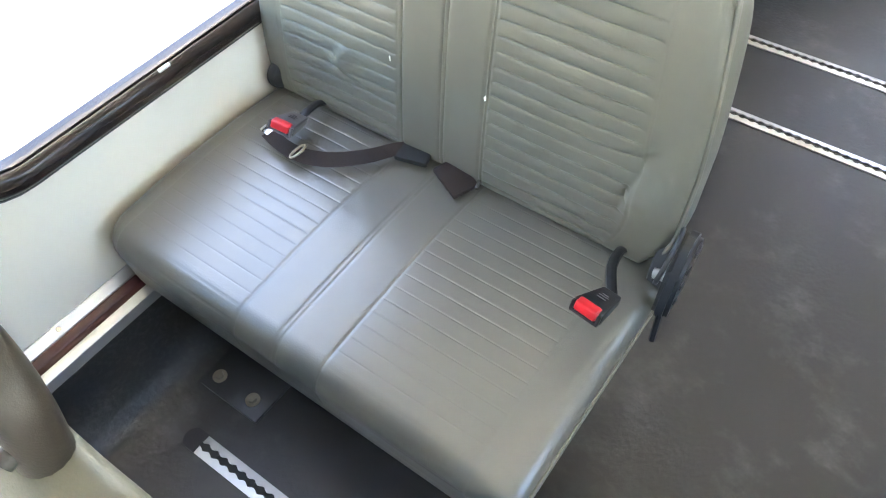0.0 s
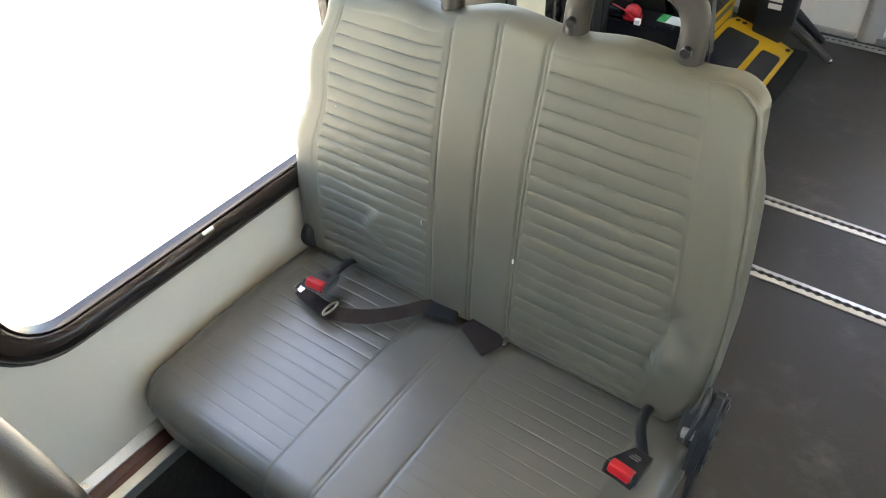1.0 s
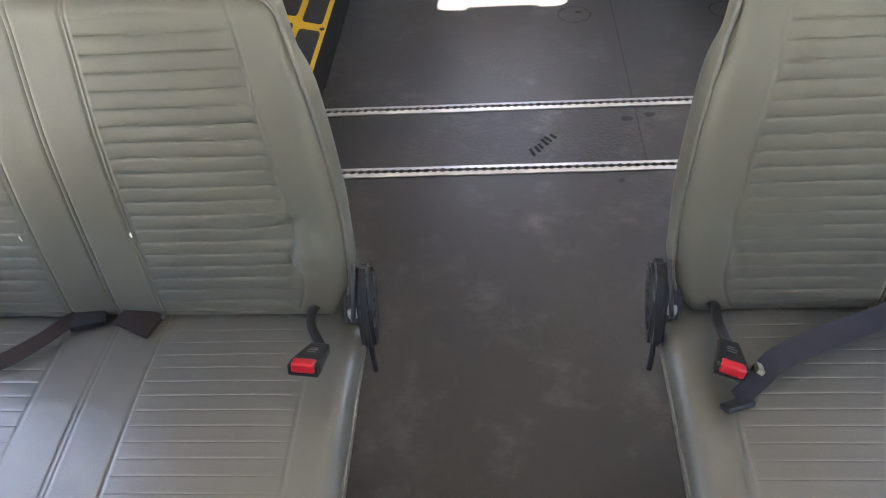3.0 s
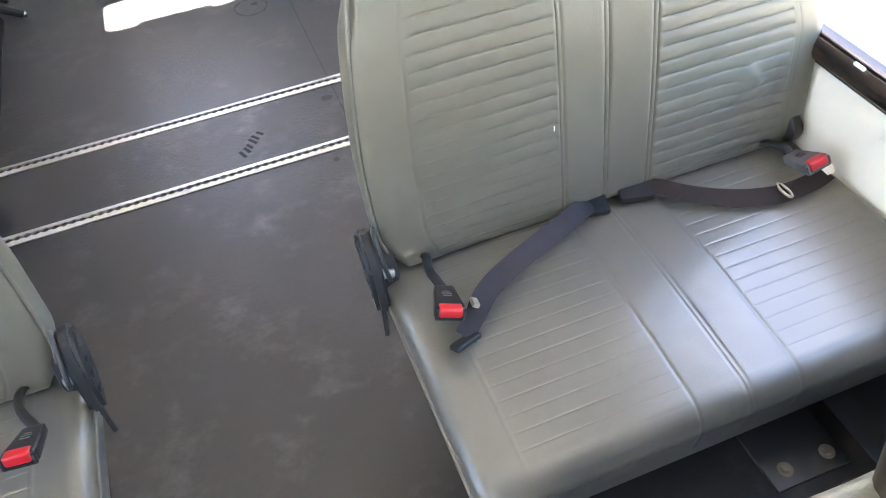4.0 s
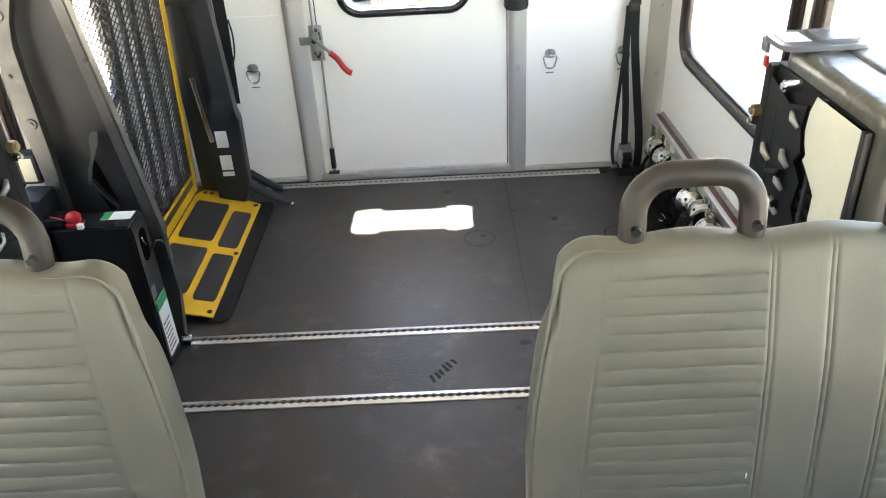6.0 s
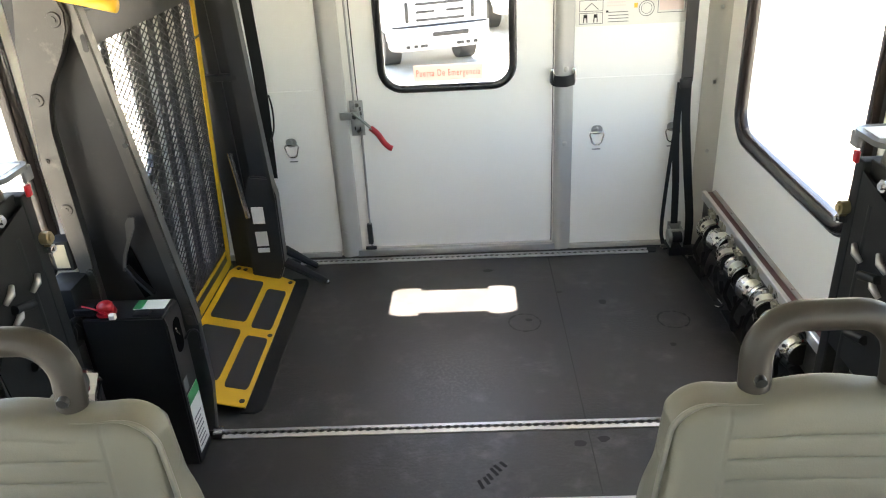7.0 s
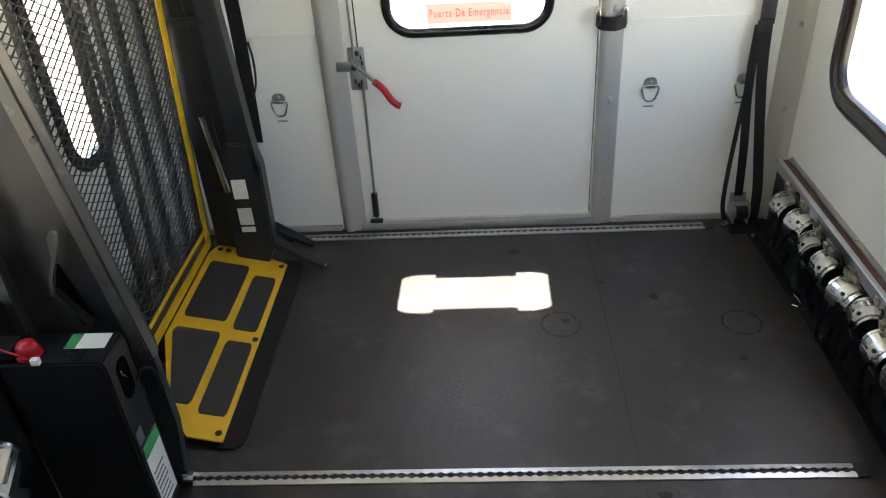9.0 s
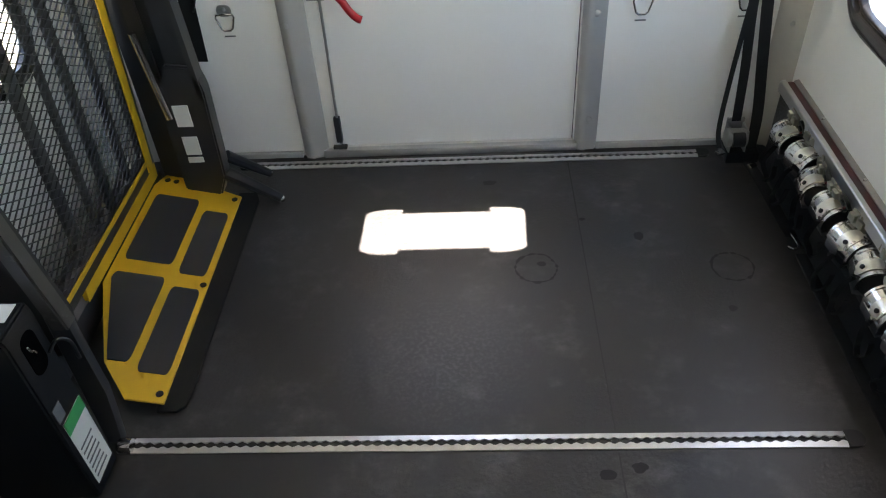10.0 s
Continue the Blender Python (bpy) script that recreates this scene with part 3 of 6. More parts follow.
def buckle_shape(m):
    """A lap-belt buckle lying along y: black body flared towards its end, red button in a bezel, moulded marks."""
    b1, b2, b3 = bmesh.new(), bmesh.new(), bmesh.new()
    bx(b1, -0.028, 0.028, -0.046, 0.034, -0.012, 0.012, 0.006, None, 3)
    for v in b1.verts:
        if v.co.y > -0.02:
            k = (v.co.y + 0.02) / 0.054
            v.co.x *= 1 - 0.38 * k
            v.co.z *= 1 - 0.30 * k
    bx(b1, -0.027, 0.027, -0.052, -0.044, -0.012, -0.0055, 0.0025, None, 2)
    for e in (-1, 1):
        bx(b1, *sorted((e * 0.0215, e * 0.0272)), -0.053, -0.044, -0.010, 0.009, 0.0022, None, 2)
    m = m @ Matrix.Scale(0.90, 4)
    bmesh.ops.transform(b1, matrix=m, verts=b1.verts)
    bx(b2, -0.0205, 0.0205, -0.0545, -0.034, -0.0050, 0.0142, 0.0045, None, 3)
    for v in b2.verts:
        if v.co.z > 0.004:
            v.co.z += 0.25 * min(0.0, v.co.y + 0.045)
    bmesh.ops.transform(b2, matrix=m, verts=b2.verts)
    bx(b3, -0.009, 0.009, 0.000, 0.0016, 0.0108, 0.0118, 0.0, m)
    bx(b3, -0.008, 0.008, -0.008, -0.0064, 0.0112, 0.0124, 0.0, m)
    bx(b3, -0.006, 0.006, 0.007, 0.0084, 0.0102, 0.0112, 0.0, m)
    return b1, b2, b3


def double_seat(ax, s, dy, crease, label, belts):
    X = lambda u: ax + s * u
    seat = thing("double_seat", (X(0.43), -1.45 + dy, 0.0), label, "bus seat", "double seats along the aisle")
    bm = bmesh.new()
    cushion(bm, ax, s, dy, crease)
    part("cushion", bm, VINYL_SEAT, seat, "channel-stitched grey-beige vinyl cushion", smooth=60)
    bm = bmesh.new()
    backrest(bm, ax, s, dy, crease)
    back = part("backrest", bm, VINYL, seat, "ribbed grey-beige vinyl backrest with seams", smooth=60)
    # small pale tears in the vinyl
    for u, z, w, h in (((0.558, 0.631, 0.0009, 0.010), (0.366, 0.633, 0.0008, 0.008), (0.761, 0.792, 0.001, 0.002)) if s < 0 else ((0.342, 0.641, 0.0009, 0.009),)):
        bm = bmesh.new()
        y = back_plane(z) - 0.054 + dy
        bx(bm, -w, w, -0.0035, 0.004, -h / 2, h / 2, 0.0005, Matrix.Translation((X(u), y, z)) @ Euler((0, radians(6 * s), 0)).to_matrix().to_4x4())
        part("tear", bm, PAPER, back, "small pale tear in the vinyl")
    # piping along the aisle edge of the backrest and the cushion
    bm = bmesh.new()
    line = [(X(aisle_edge(z) + 0.003), back_plane(z) - 0.040 * (1 - 0.28 * step(z, 0.80, 1.0)) + dy, z) for z in [0.475 + 0.02 * k for k in range(23)]]
    line += [(X(u), back_plane(seat_top(u, s)) - 0.029 + dy, seat_top(u, s) - 0.003) for u in [0.0595, 0.061, 0.064, 0.068, 0.075, 0.083, 0.092, 0.102, 0.115, 0.14, 0.17]]
    sweep(bm, line, lambda t: circ(0.0038 * min(1.0, 6 * (1.002 - t)), 8), up=(0, 1, 0))
    part("piping", bm, VINYL_EDGE, back, smooth="all")
    bm = bmesh.new()
    line = [(X(0.001), -1.25 - 0.02 * k + dy, 0.408) for k in range(23)] + [(X(0.003), -1.700 + dy, 0.392), (X(0.007), -1.722 + dy, 0.365), (X(0.015), -1.722 + dy, 0.32)]
    sweep(bm, line, circ(0.004, 8), up=(0, 0, 1))
    part("piping", bm, VINYL_EDGE, seat, smooth="all")
    for c in ((0.262, 0.648) if s < 0 else (0.252, 0.630)):
        bm = bmesh.new()
        hw, z0, z1, r = 0.085, 0.965, 1.091, 0.055
        pts = [(X(c - hw), z0), (X(c - hw), z1 - r - 0.02)]
        pts += [(X(c - hw + r * (1 - math.cos(a))), z1 - r + r * math.sin(a)) for a in [radians(11.25 * k) for k in range(9)]]
        pts += [(X(c + hw - r * (1 - math.cos(a))), z1 - r + r * math.sin(a)) for a in [radians(90 - 11.25 * k) for k in range(9)]]
        pts += [(X(c + hw), z1 - r - 0.02), (X(c + hw), z0)]
        sweep(bm, [(p, back_plane(q) + dy + 0.004, q) for p, q in pts], circ(0.0198, 16, 0.018), up=(0, 1, 0))
        h = part("grab_handle", bm, HANDLE, seat, "moulded brown-grey plastic grab handle", smooth=50)
        for e in (-1, 1):
            bm = bmesh.new()
            cyl(bm, (X(c + e * hw), back_plane(1.02) - 0.010 + dy, 1.021), (X(c + e * hw), back_plane(1.02) - 0.0195 + dy, 1.019), 0.0075, n=14)
            part("bolt", bm, BLACK, h)
    bm = bmesh.new()
    hinge_cover(bm, ax, s, dy)
    hc = part("hinge_cover", bm, BLACK, seat, "black plastic recliner cover")
    bm = bmesh.new()
    cyl(bm, (X(-0.023), -1.272 + dy, 0.528), (X(-0.027), -1.272 + dy, 0.528), 0.013, n=18)
    part("screw_cap", bm, STEEL, hc)
    for y, z in ((-1.286, 0.494), (-1.299, 0.470), (-1.312, 0.446)):
        bm = bmesh.new()
        bx(bm, min(X(-0.023), X(-0.026)), max(X(-0.023), X(-0.026)), -0.010, 0.010, -0.005, 0.005, 0.002,
           Matrix.Translation((0, y + dy, z)) @ Euler((radians(-25), 0, 0)).to_matrix().to_4x4())
        part("raised_pad", bm, BLACK, hc)
    bm = bmesh.new()
    x0, x1 = sorted((X(0.034), X(0.002)))
    prism(bm, [(-1.235 + dy, 0.45), (-1.235 + dy, 0.515), (-1.262 + dy, 0.525), (-1.295 + dy, 0.45), (-1.29 + dy, 0.42), (-1.26 + dy, 0.42)], "x", x0, x1)
    bmesh.ops.bevel(bm, geom=list(bm.edges), offset=0.003, segments=1, affect="EDGES")
    part("hinge_bracket", bm, STEEL, hc, "dark steel hinge bracket")
    bm = bmesh.new()
    sweep(bm, smooth_path([(X(0.008), -1.262 + dy, 0.550), (X(0.004), -1.285 + dy, 0.548), (X(0.006), -1.306 + dy, 0.515), (X(0.012), -1.318 + dy, 0.470)], 6), circ(0.0042, 8))
    part("release_wire", bm, STEEL, hc, "bent black release wire", smooth="all")
    bm = bmesh.new()
    cyl(bm, (X(0.004), -1.290 + dy, 0.462), (X(0.024), -1.290 + dy, 0.458), 0.010, n=12)
    part("pivot_bolt", bm, GALV, hc)
    bm = bmesh.new()
    sweep(bm, smooth_path([(X(-0.012), -1.322 + dy, 0.43), (X(-0.014), -1.336 + dy, 0.405), (X(-0.018), -1.350 + dy, 0.372)]), circ(0.005, 8))
    part("recline_lever", bm, BLACK, hc)
    bm = bmesh.new()
    sweep(bm, [(X(0.836 + 0.004 * k), -1.272 + dy, 0.474) for k in range(8)], lambda t: circ(0.030 * math.sqrt(max(0.2, 1 - (2 * t - 1) ** 4 * 0.5)), 24))
    cyl(bm, (X(0.862), -1.272 + dy, 0.474), (X(0.872), -1.272 + dy, 0.474), 0.012, n=16)
    part("hinge_cover", bm, BLACK, seat, "round black hinge cap")
    # frame and feet
    bm = bmesh.new()
    bx(bm, min(X(0.06), X(0.80)), max(X(0.06), X(0.80)), -1.66 + dy, -1.27 + dy, 0.262, 0.288, 0.004)
    part("seat_frame", bm, STEEL, seat)
    for u in (0.10, 0.68):
        bm = bmesh.new()
        prism(bm, [(-1.60 + dy, 0.262), (-1.30 + dy, 0.262), (-1.36 + dy, 0.012), (-1.57 + dy, 0.012)], "x", min(X(u), X(u + 0.045)), max(X(u), X(u + 0.045)))
        leg = part("leg", bm, STEEL, seat)
    bm = bmesh.new()
    px = sorted((X(0.60), X(0.77)))
    bx(bm, px[0], px[1], -1.75 + dy, -1.30 + dy, 0.002, 0.012, 0.003)
    plate = part("floor_plate", bm, STEEL, seat, "black steel floor plate with bolts")
    for u in (0.64, 0.738):
        bm = bmesh.new()
        cyl(bm, (X(u), -1.716 + dy, 0.012), (X(u), -1.716 + dy, 0.014), 0.016, n=16)
        cyl(bm, (X(u), -1.716 + dy, 0.014), (X(u), -1.716 + dy, 0.022), 0.0095, n=6)
        part("bolt", bm, BRASSY, plate)
    if not belts:
        return seat
    # aisle buckle on its stalk
    left = belts == "left"
    bpos = Vector((X(0.052 if left else 0.078), (-1.428 if left else -1.415) + dy, 0.520 if left else 0.498))
    m = Matrix.Translation(bpos) @ Euler((radians(-24 if left else -16), radians(-2 if left else 14), radians(-8 if left else -14))).to_matrix().to_4x4()
    tail = m @ Vector((0, 0.030, 0))
    bm = bmesh.new()
    sweep(bm, smooth_path([(X(0.085), -1.262 + dy, 0.446), (X(0.084), -1.300 + dy, 0.478), (X(0.074), -1.350 + dy, 0.500), tail]), circ(0.0085, 10, 0.006))
    stalk = part("buckle_stalk", bm, BLACK, seat)
    b1, b2, b3 = buckle_shape(m)
    bk = part("buckle", b1, BLACK, seat, "black buckle with red button")
    part("button", b2, RED, bk, "red push button")
    part("label", b3, GREYINK, bk)
    # wall-side buckle with its strap
    e = 0.0 if left else 0.074
    bpos = Vector((X(0.722 + e), -1.372 + dy, 0.486))
    m = Matrix.Translation(bpos) @ Euler((radians(-26), radians(s * -10), radians(10 if left else 4))).to_matrix().to_4x4()
    tail = m @ Vector((0, 0.030, 0))
    bm = bmesh.new()
    sweep(bm, smooth_path([(X(0.735 + e * 0.6), -1.262 + dy, 0.448), (X(0.732 + e * 0.8), -1.295 + dy, 0.468), (X(0.727 + e), -1.325 + dy, 0.476), tail]), circ(0.0085, 10, 0.006))
    part("buckle_stalk", bm, BLACK, seat)
    b1, b2, b3 = buckle_shape(m)
    bk = part("buckle", b1, BUCKLEGREY, seat, "worn grey buckle with red button")
    part("button", b2, RED, bk, "red push button")
    part("label", b3, BLACK, bk)

    def belt(name, pts, material, w=0.042, tilt=((0, 0), (1, 0))):
        """A strap through the points, its width leaning by the angles given along it."""
        def section(t):
            for (t0, a0), (t1, a1) in zip(tilt, tilt[1:]):
                if t <= t1:
                    break
            a = radians(a0 + (a1 - a0) * step(t, t0, t1))
            ca, sa = math.cos(a), math.sin(a)
            half, thin = w / 2, 0.0011
            outline = [(-half, -thin), (-half * 0.5, -thin * 1.6), (half * 0.5, -thin * 1.6), (half, -thin), (half, thin), (half * 0.5, thin * 0.6), (-half * 0.5, thin * 0.6), (-half, thin)]
            return [(u * ca - v * sa, u * sa + v * ca) for u, v in outline]
        bm = bmesh.new()
        sweep(bm, smooth_path([(X(u), y + dy, z) for u, y, z in pts], 10), section)
        return part(name, bm, material, seat, smooth=50)

    def slid(u):
        return u + e * max(0.0, min(1.0, (u - 0.5) / 0.22))
    lean = 1 if left else -1
    belt("lap_belt", [(slid(u), y, z) for u, y, z in ((0.495, -1.275, 0.454), (0.53, -1.296, 0.459), (0.565, -1.345, 0.462), (0.61, -1.386, 0.461), (0.655, -1.408, 0.461), (0.69, -1.414, 0.462), (0.725, -1.412, 0.464), (0.760, -1.405, 0.466))],
         WEB_DARK, 0.028 if left else 0.034, ((0, 0), (0.2, lean * 12), (0.55, lean * 38), (0.8, lean * 22), (1.0, lean * 6)))
    bm = bmesh.new()
    m = Matrix.Translation((X(0.505), -1.285 + dy, 0.453)) @ Euler((radians(4), 0, radians(s * -14))).to_matrix().to_4x4()
    bx(bm, -0.032, 0.032, -0.024, 0.024, -0.006, 0.007, 0.004, m)
    part("belt_sleeve", bm, WEB_BLACK, seat, "black woven belt sleeve")
    bm = bmesh.new()
    m = Matrix.Translation((X(slid(0.676)), -1.413 + dy, 0.464)) @ Euler((radians(-12), 0, radians(s * 8))).to_matrix().to_4x4()
    sweep(bm, [m @ Vector((0.006 * math.cos(a), 0.017 * math.sin(a), 0.004 + 0.006 * math.sin(a))) for a in [2 * math.pi * k / 20 for k in range(20)]], circ(0.0024, 8), closed=True)
    part("belt_slider", bm, BRASSY, seat, "dull metal belt slider", smooth="all")
    bm = bmesh.new()
    m = Matrix.Translation((X(slid(0.765)), -1.402 + dy, 0.466)) @ Euler((radians(10), 0, radians(s * 10))).to_matrix().to_4x4()
    bx(bm, -0.012, 0.012, -0.008, 0.008, -0.002, 0.002, 0.0015, m)
    part("latch_plate", bm, CHROME, seat, "metal latch plate")
    if left:
        bm = bmesh.new()
        m = Matrix.Translation((X(0.408), -1.296 + dy, 0.453)) @ Euler((radians(5), radians(-4 * s), radians(s * 24))).to_matrix().to_4x4()
        bx(bm, -0.038, 0.038, -0.024, 0.028, -0.006, 0.005, 0.004, m)
        tg = part("belt_sleeve", bm, WEB_DARK, seat, "folded brown belt end")
        bm = bmesh.new()
        m = Matrix.Translation((X(0.361), -1.290 + dy, 0.458)) @ Euler((0, 0, radians(20))).to_matrix().to_4x4()
        bx(bm, -0.0035, 0.003, -0.010, 0.010, -0.003, 0.003, 0.001, m)
        part("latch_plate", bm, CHROME, seat, "metal latch plate")
    else:
        belt("lap_belt", [(0.425, -1.275, 0.456), (0.375, -1.304, 0.468), (0.30, -1.345, 0.480), (0.215, -1.385, 0.490), (0.150, -1.420, 0.490), (0.112, -1.452, 0.478), (0.085, -1.478, 0.468)],
             WEB_NAVY, 0.038, ((0, 5), (0.2, 30), (0.5, 26), (0.75, 34), (0.9, 55), (1.0, 40)))
        bm = bmesh.new()
        m = Matrix.Translation((X(0.412), -1.285 + dy, 0.453)) @ Euler((radians(4), 0, radians(-12))).to_matrix().to_4x4()
        bx(bm, -0.032, 0.032, -0.024, 0.024, -0.006, 0.007, 0.004, m)
        part("belt_sleeve", bm, WEB_BLACK, seat, "black woven belt sleeve")
        bm = bmesh.new()
        m = Matrix.Translation((X(0.118), -1.438 + dy, 0.494)) @ Euler((radians(-20), radians(30), radians(-15))).to_matrix().to_4x4()
        bx(bm, -0.006, 0.006, -0.012, 0.010, -0.004, 0.004, 0.002, m)
        part("latch_plate", bm, BRASSY, seat, "dull metal latch plate")
        bm = bmesh.new()
        m = Matrix.Translation((X(0.082), -1.484 + dy, 0.466)) @ Euler((radians(-12), radians(18), radians(28))).to_matrix().to_4x4()
        bx(bm, -0.030, 0.030, -0.010, 0.010, -0.005, 0.005, 0.004, m, 3)
        part("belt_tongue", bm, BLACK, seat, "black moulded belt tongue")
    return seat


AXL, AXR = -0.092, 0.418
double_seat(AXL, -1, 0.0, 1.3, "grey-beige ribbed vinyl double seat with lap belts, against the wall", "left")
double_seat(AXR, 1, 0.0, 4.7, "grey-beige ribbed vinyl double seat with creased back and lap belts", "right")
double_seat(AXL, -1, -0.900, 2.1, "grey-beige vinyl double seat of the row ahead", "")
double_seat(AXR, 1, -0.915, 6.4, "grey-beige vinyl double seat of the row ahead", "")


# ---------------------------------------------------------------- floor tracks, rails, marks
def floor_track(x0, x1, y, name_label, z=0.0):
    """Slotted aluminium anchor track with its scalloped slot and end caps."""
    t = thing("floor_track", ((x0 + x1) / 2, y, z), name_label, "floor track", "floor anchor tracks", "structure")
    pitch = 0.0254
    n = int((x1 - x0 - 0.03) / pitch)
    for side in (-1, 1):
        bm = bmesh.new()
        outer, inner = [], []
        for k in range(n * 6 + 1):
            x = x0 + 0.01 + k * pitch / 6
            c = 0.5 + 0.5 * math.cos(2 * math.pi * k / 6)
            inner.append((x, y + side * (0.0042 + 0.0052 * c)))
            outer.append((x, y + side * 0.0215))
        for a, b, c, d in zip(inner, inner[1:], outer[1:], outer):
            v = [bm.verts.new((*p, z + 0.0055)) for p in (a, b)] + [bm.verts.new((*p, z + 0.0035)) for p in (c, d)]
            bm.faces.new(v)
            w = [bm.verts.new((*p, z + 0.0005)) for p in (a, b)]
            bm.faces.new((v[1], v[0], w[0], w[1]))
            w = [bm.verts.new((*p, z + 0.0)) for p in (c, d)]
            bm.faces.new((v[3], v[2], w[0], w[1]))
        bmesh.ops.remove_doubles(bm, verts=bm.verts, dist=0.00005)
        part("rail_half", bm, ALU, t, smooth=30)
    # flat dark strip: the shade down in the slot, given as colour
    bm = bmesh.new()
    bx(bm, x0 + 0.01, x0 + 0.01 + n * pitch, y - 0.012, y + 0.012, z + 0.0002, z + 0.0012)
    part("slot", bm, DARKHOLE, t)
    for k in range(2, n, 4):
        bm = bmesh.new()
        cyl(bm, (x0 + 0.01 + k * pitch, y, z + 0.001), (x0 + 0.01 + k * pitch, y, z + 0.0035), 0.0068, n=10)
        part("screw", bm, BLACK, t)
    for xe, sgn in ((x0, -1), (x0 + 0.01 + n * pitch + 0.018, 1)):
        bm = bmesh.new()
        pts = [(xe - sgn * 0.022, y - 0.0225)] + [(xe + sgn * 0.02 * math.cos(a), y + 0.0225 * math.sin(a)) for a in [radians(-90 + 15 * k) for k in range(13)]] + [(xe - sgn * 0.022, y + 0.0225)]
        prism(bm, pts, "z", z + 0.0, z + 0.007)
        part("end_cap", bm, BLACK, t)


floor_track(-0.60, 1.145, 0.0, "slotted aluminium floor anchor track with black end caps")
floor_track(-0.60, 1.13, -0.333, "slotted aluminium floor anchor track across the aisle")
floor_track(-0.57, 1.085, 1.19, "slotted aluminium floor anchor track along the rear wall")
floor_track(-0.775, -0.14, -1.845, "short slotted aluminium floor track by a seat foot")


def wall_rail(face, s, y0, y1, high):
    """The ledge along a side wall: aluminium edges, maroon insert, dark covering below."""
    X = lambda d: face - s * d
    r = thing("trim", (face, (y0 + y1) / 2, 0.25), "aluminium wall rail with maroon vinyl insert above a dark cove", "rail", kind="structure")

    def along(name, pts, material, label=""):
        bm = bmesh.new()
        prism(bm, [(X(d), z) for d, z in pts], "y", y0, y1)
        return part(name, bm, material, r, label)
    if high:
        along("rail_edge", [(0.0, 0.286), (0.003, 0.286), (0.017, 0.271), (0.017, 0.255), (0.0, 0.255)], ALU)
        along("insert", [(0.017, 0.267), (0.029, 0.260), (0.031, 0.256), (0.033, 0.259), (0.046, 0.253), (0.046, 0.235), (0.017, 0.235)], MAROON, "maroon vinyl insert")
        along("rail_edge", [(0.046, 0.258), (0.058, 0.254), (0.062, 0.249), (0.062, 0.222), (0.046, 0.222)], ALU)
        along("cove", [(0.0, 0.235), (0.046, 0.235), (0.046, 0.222), (0.056, 0.222), (0.057, 0.16), (0.060, 0.12), (0.068, 0.084), (0.082, 0.052), (0.100, 0.030), (0.122, 0.015), (0.148, 0.006), (0.175, 0.002), (0.20, 0.0006), (0.0, 0.0006)], FLOOR, "dark grey floor covering turned up the wall")
    else:
        along("rail_edge", [(0.0, 0.300), (0.014, 0.295), (0.014, 0.27), (0.0, 0.27)], RAILALU)
        along("insert", [(0.014, 0.291), (0.041, 0.291), (0.041, 0.27), (0.014, 0.27)], MAROON, "maroon vinyl insert")
        along("rail_edge", [(0.041, 0.299), (0.054, 0.299), (0.057, 0.296), (0.057, 0.262), (0.041, 0.262)], ALU)
        along("cove", [(0.0, 0.262), (0.046, 0.262), (0.047, 0.06), (0.052, 0.025), (0.068, 0.002), (0.0, 0.002)], FLOOR, "dark grey floor covering turned up the wall")
    k = y0 + 0.1
    while k < y1:
        bm = bmesh.new()
        if high:
            cyl(bm, (X(0.008), k, 0.279), (X(0.012), k, 0.283), 0.005, n=8)
        else:
            cyl(bm, (X(0.007), k, 0.296), (X(0.007), k, 0.302), 0.005, n=8)
        part("screw", bm, CHROME, r)
        k += 0.31


wall_rail(XL, -1, -4.15, 0.10, True)
wall_rail(XR, 1, -4.15, 1.15, False)


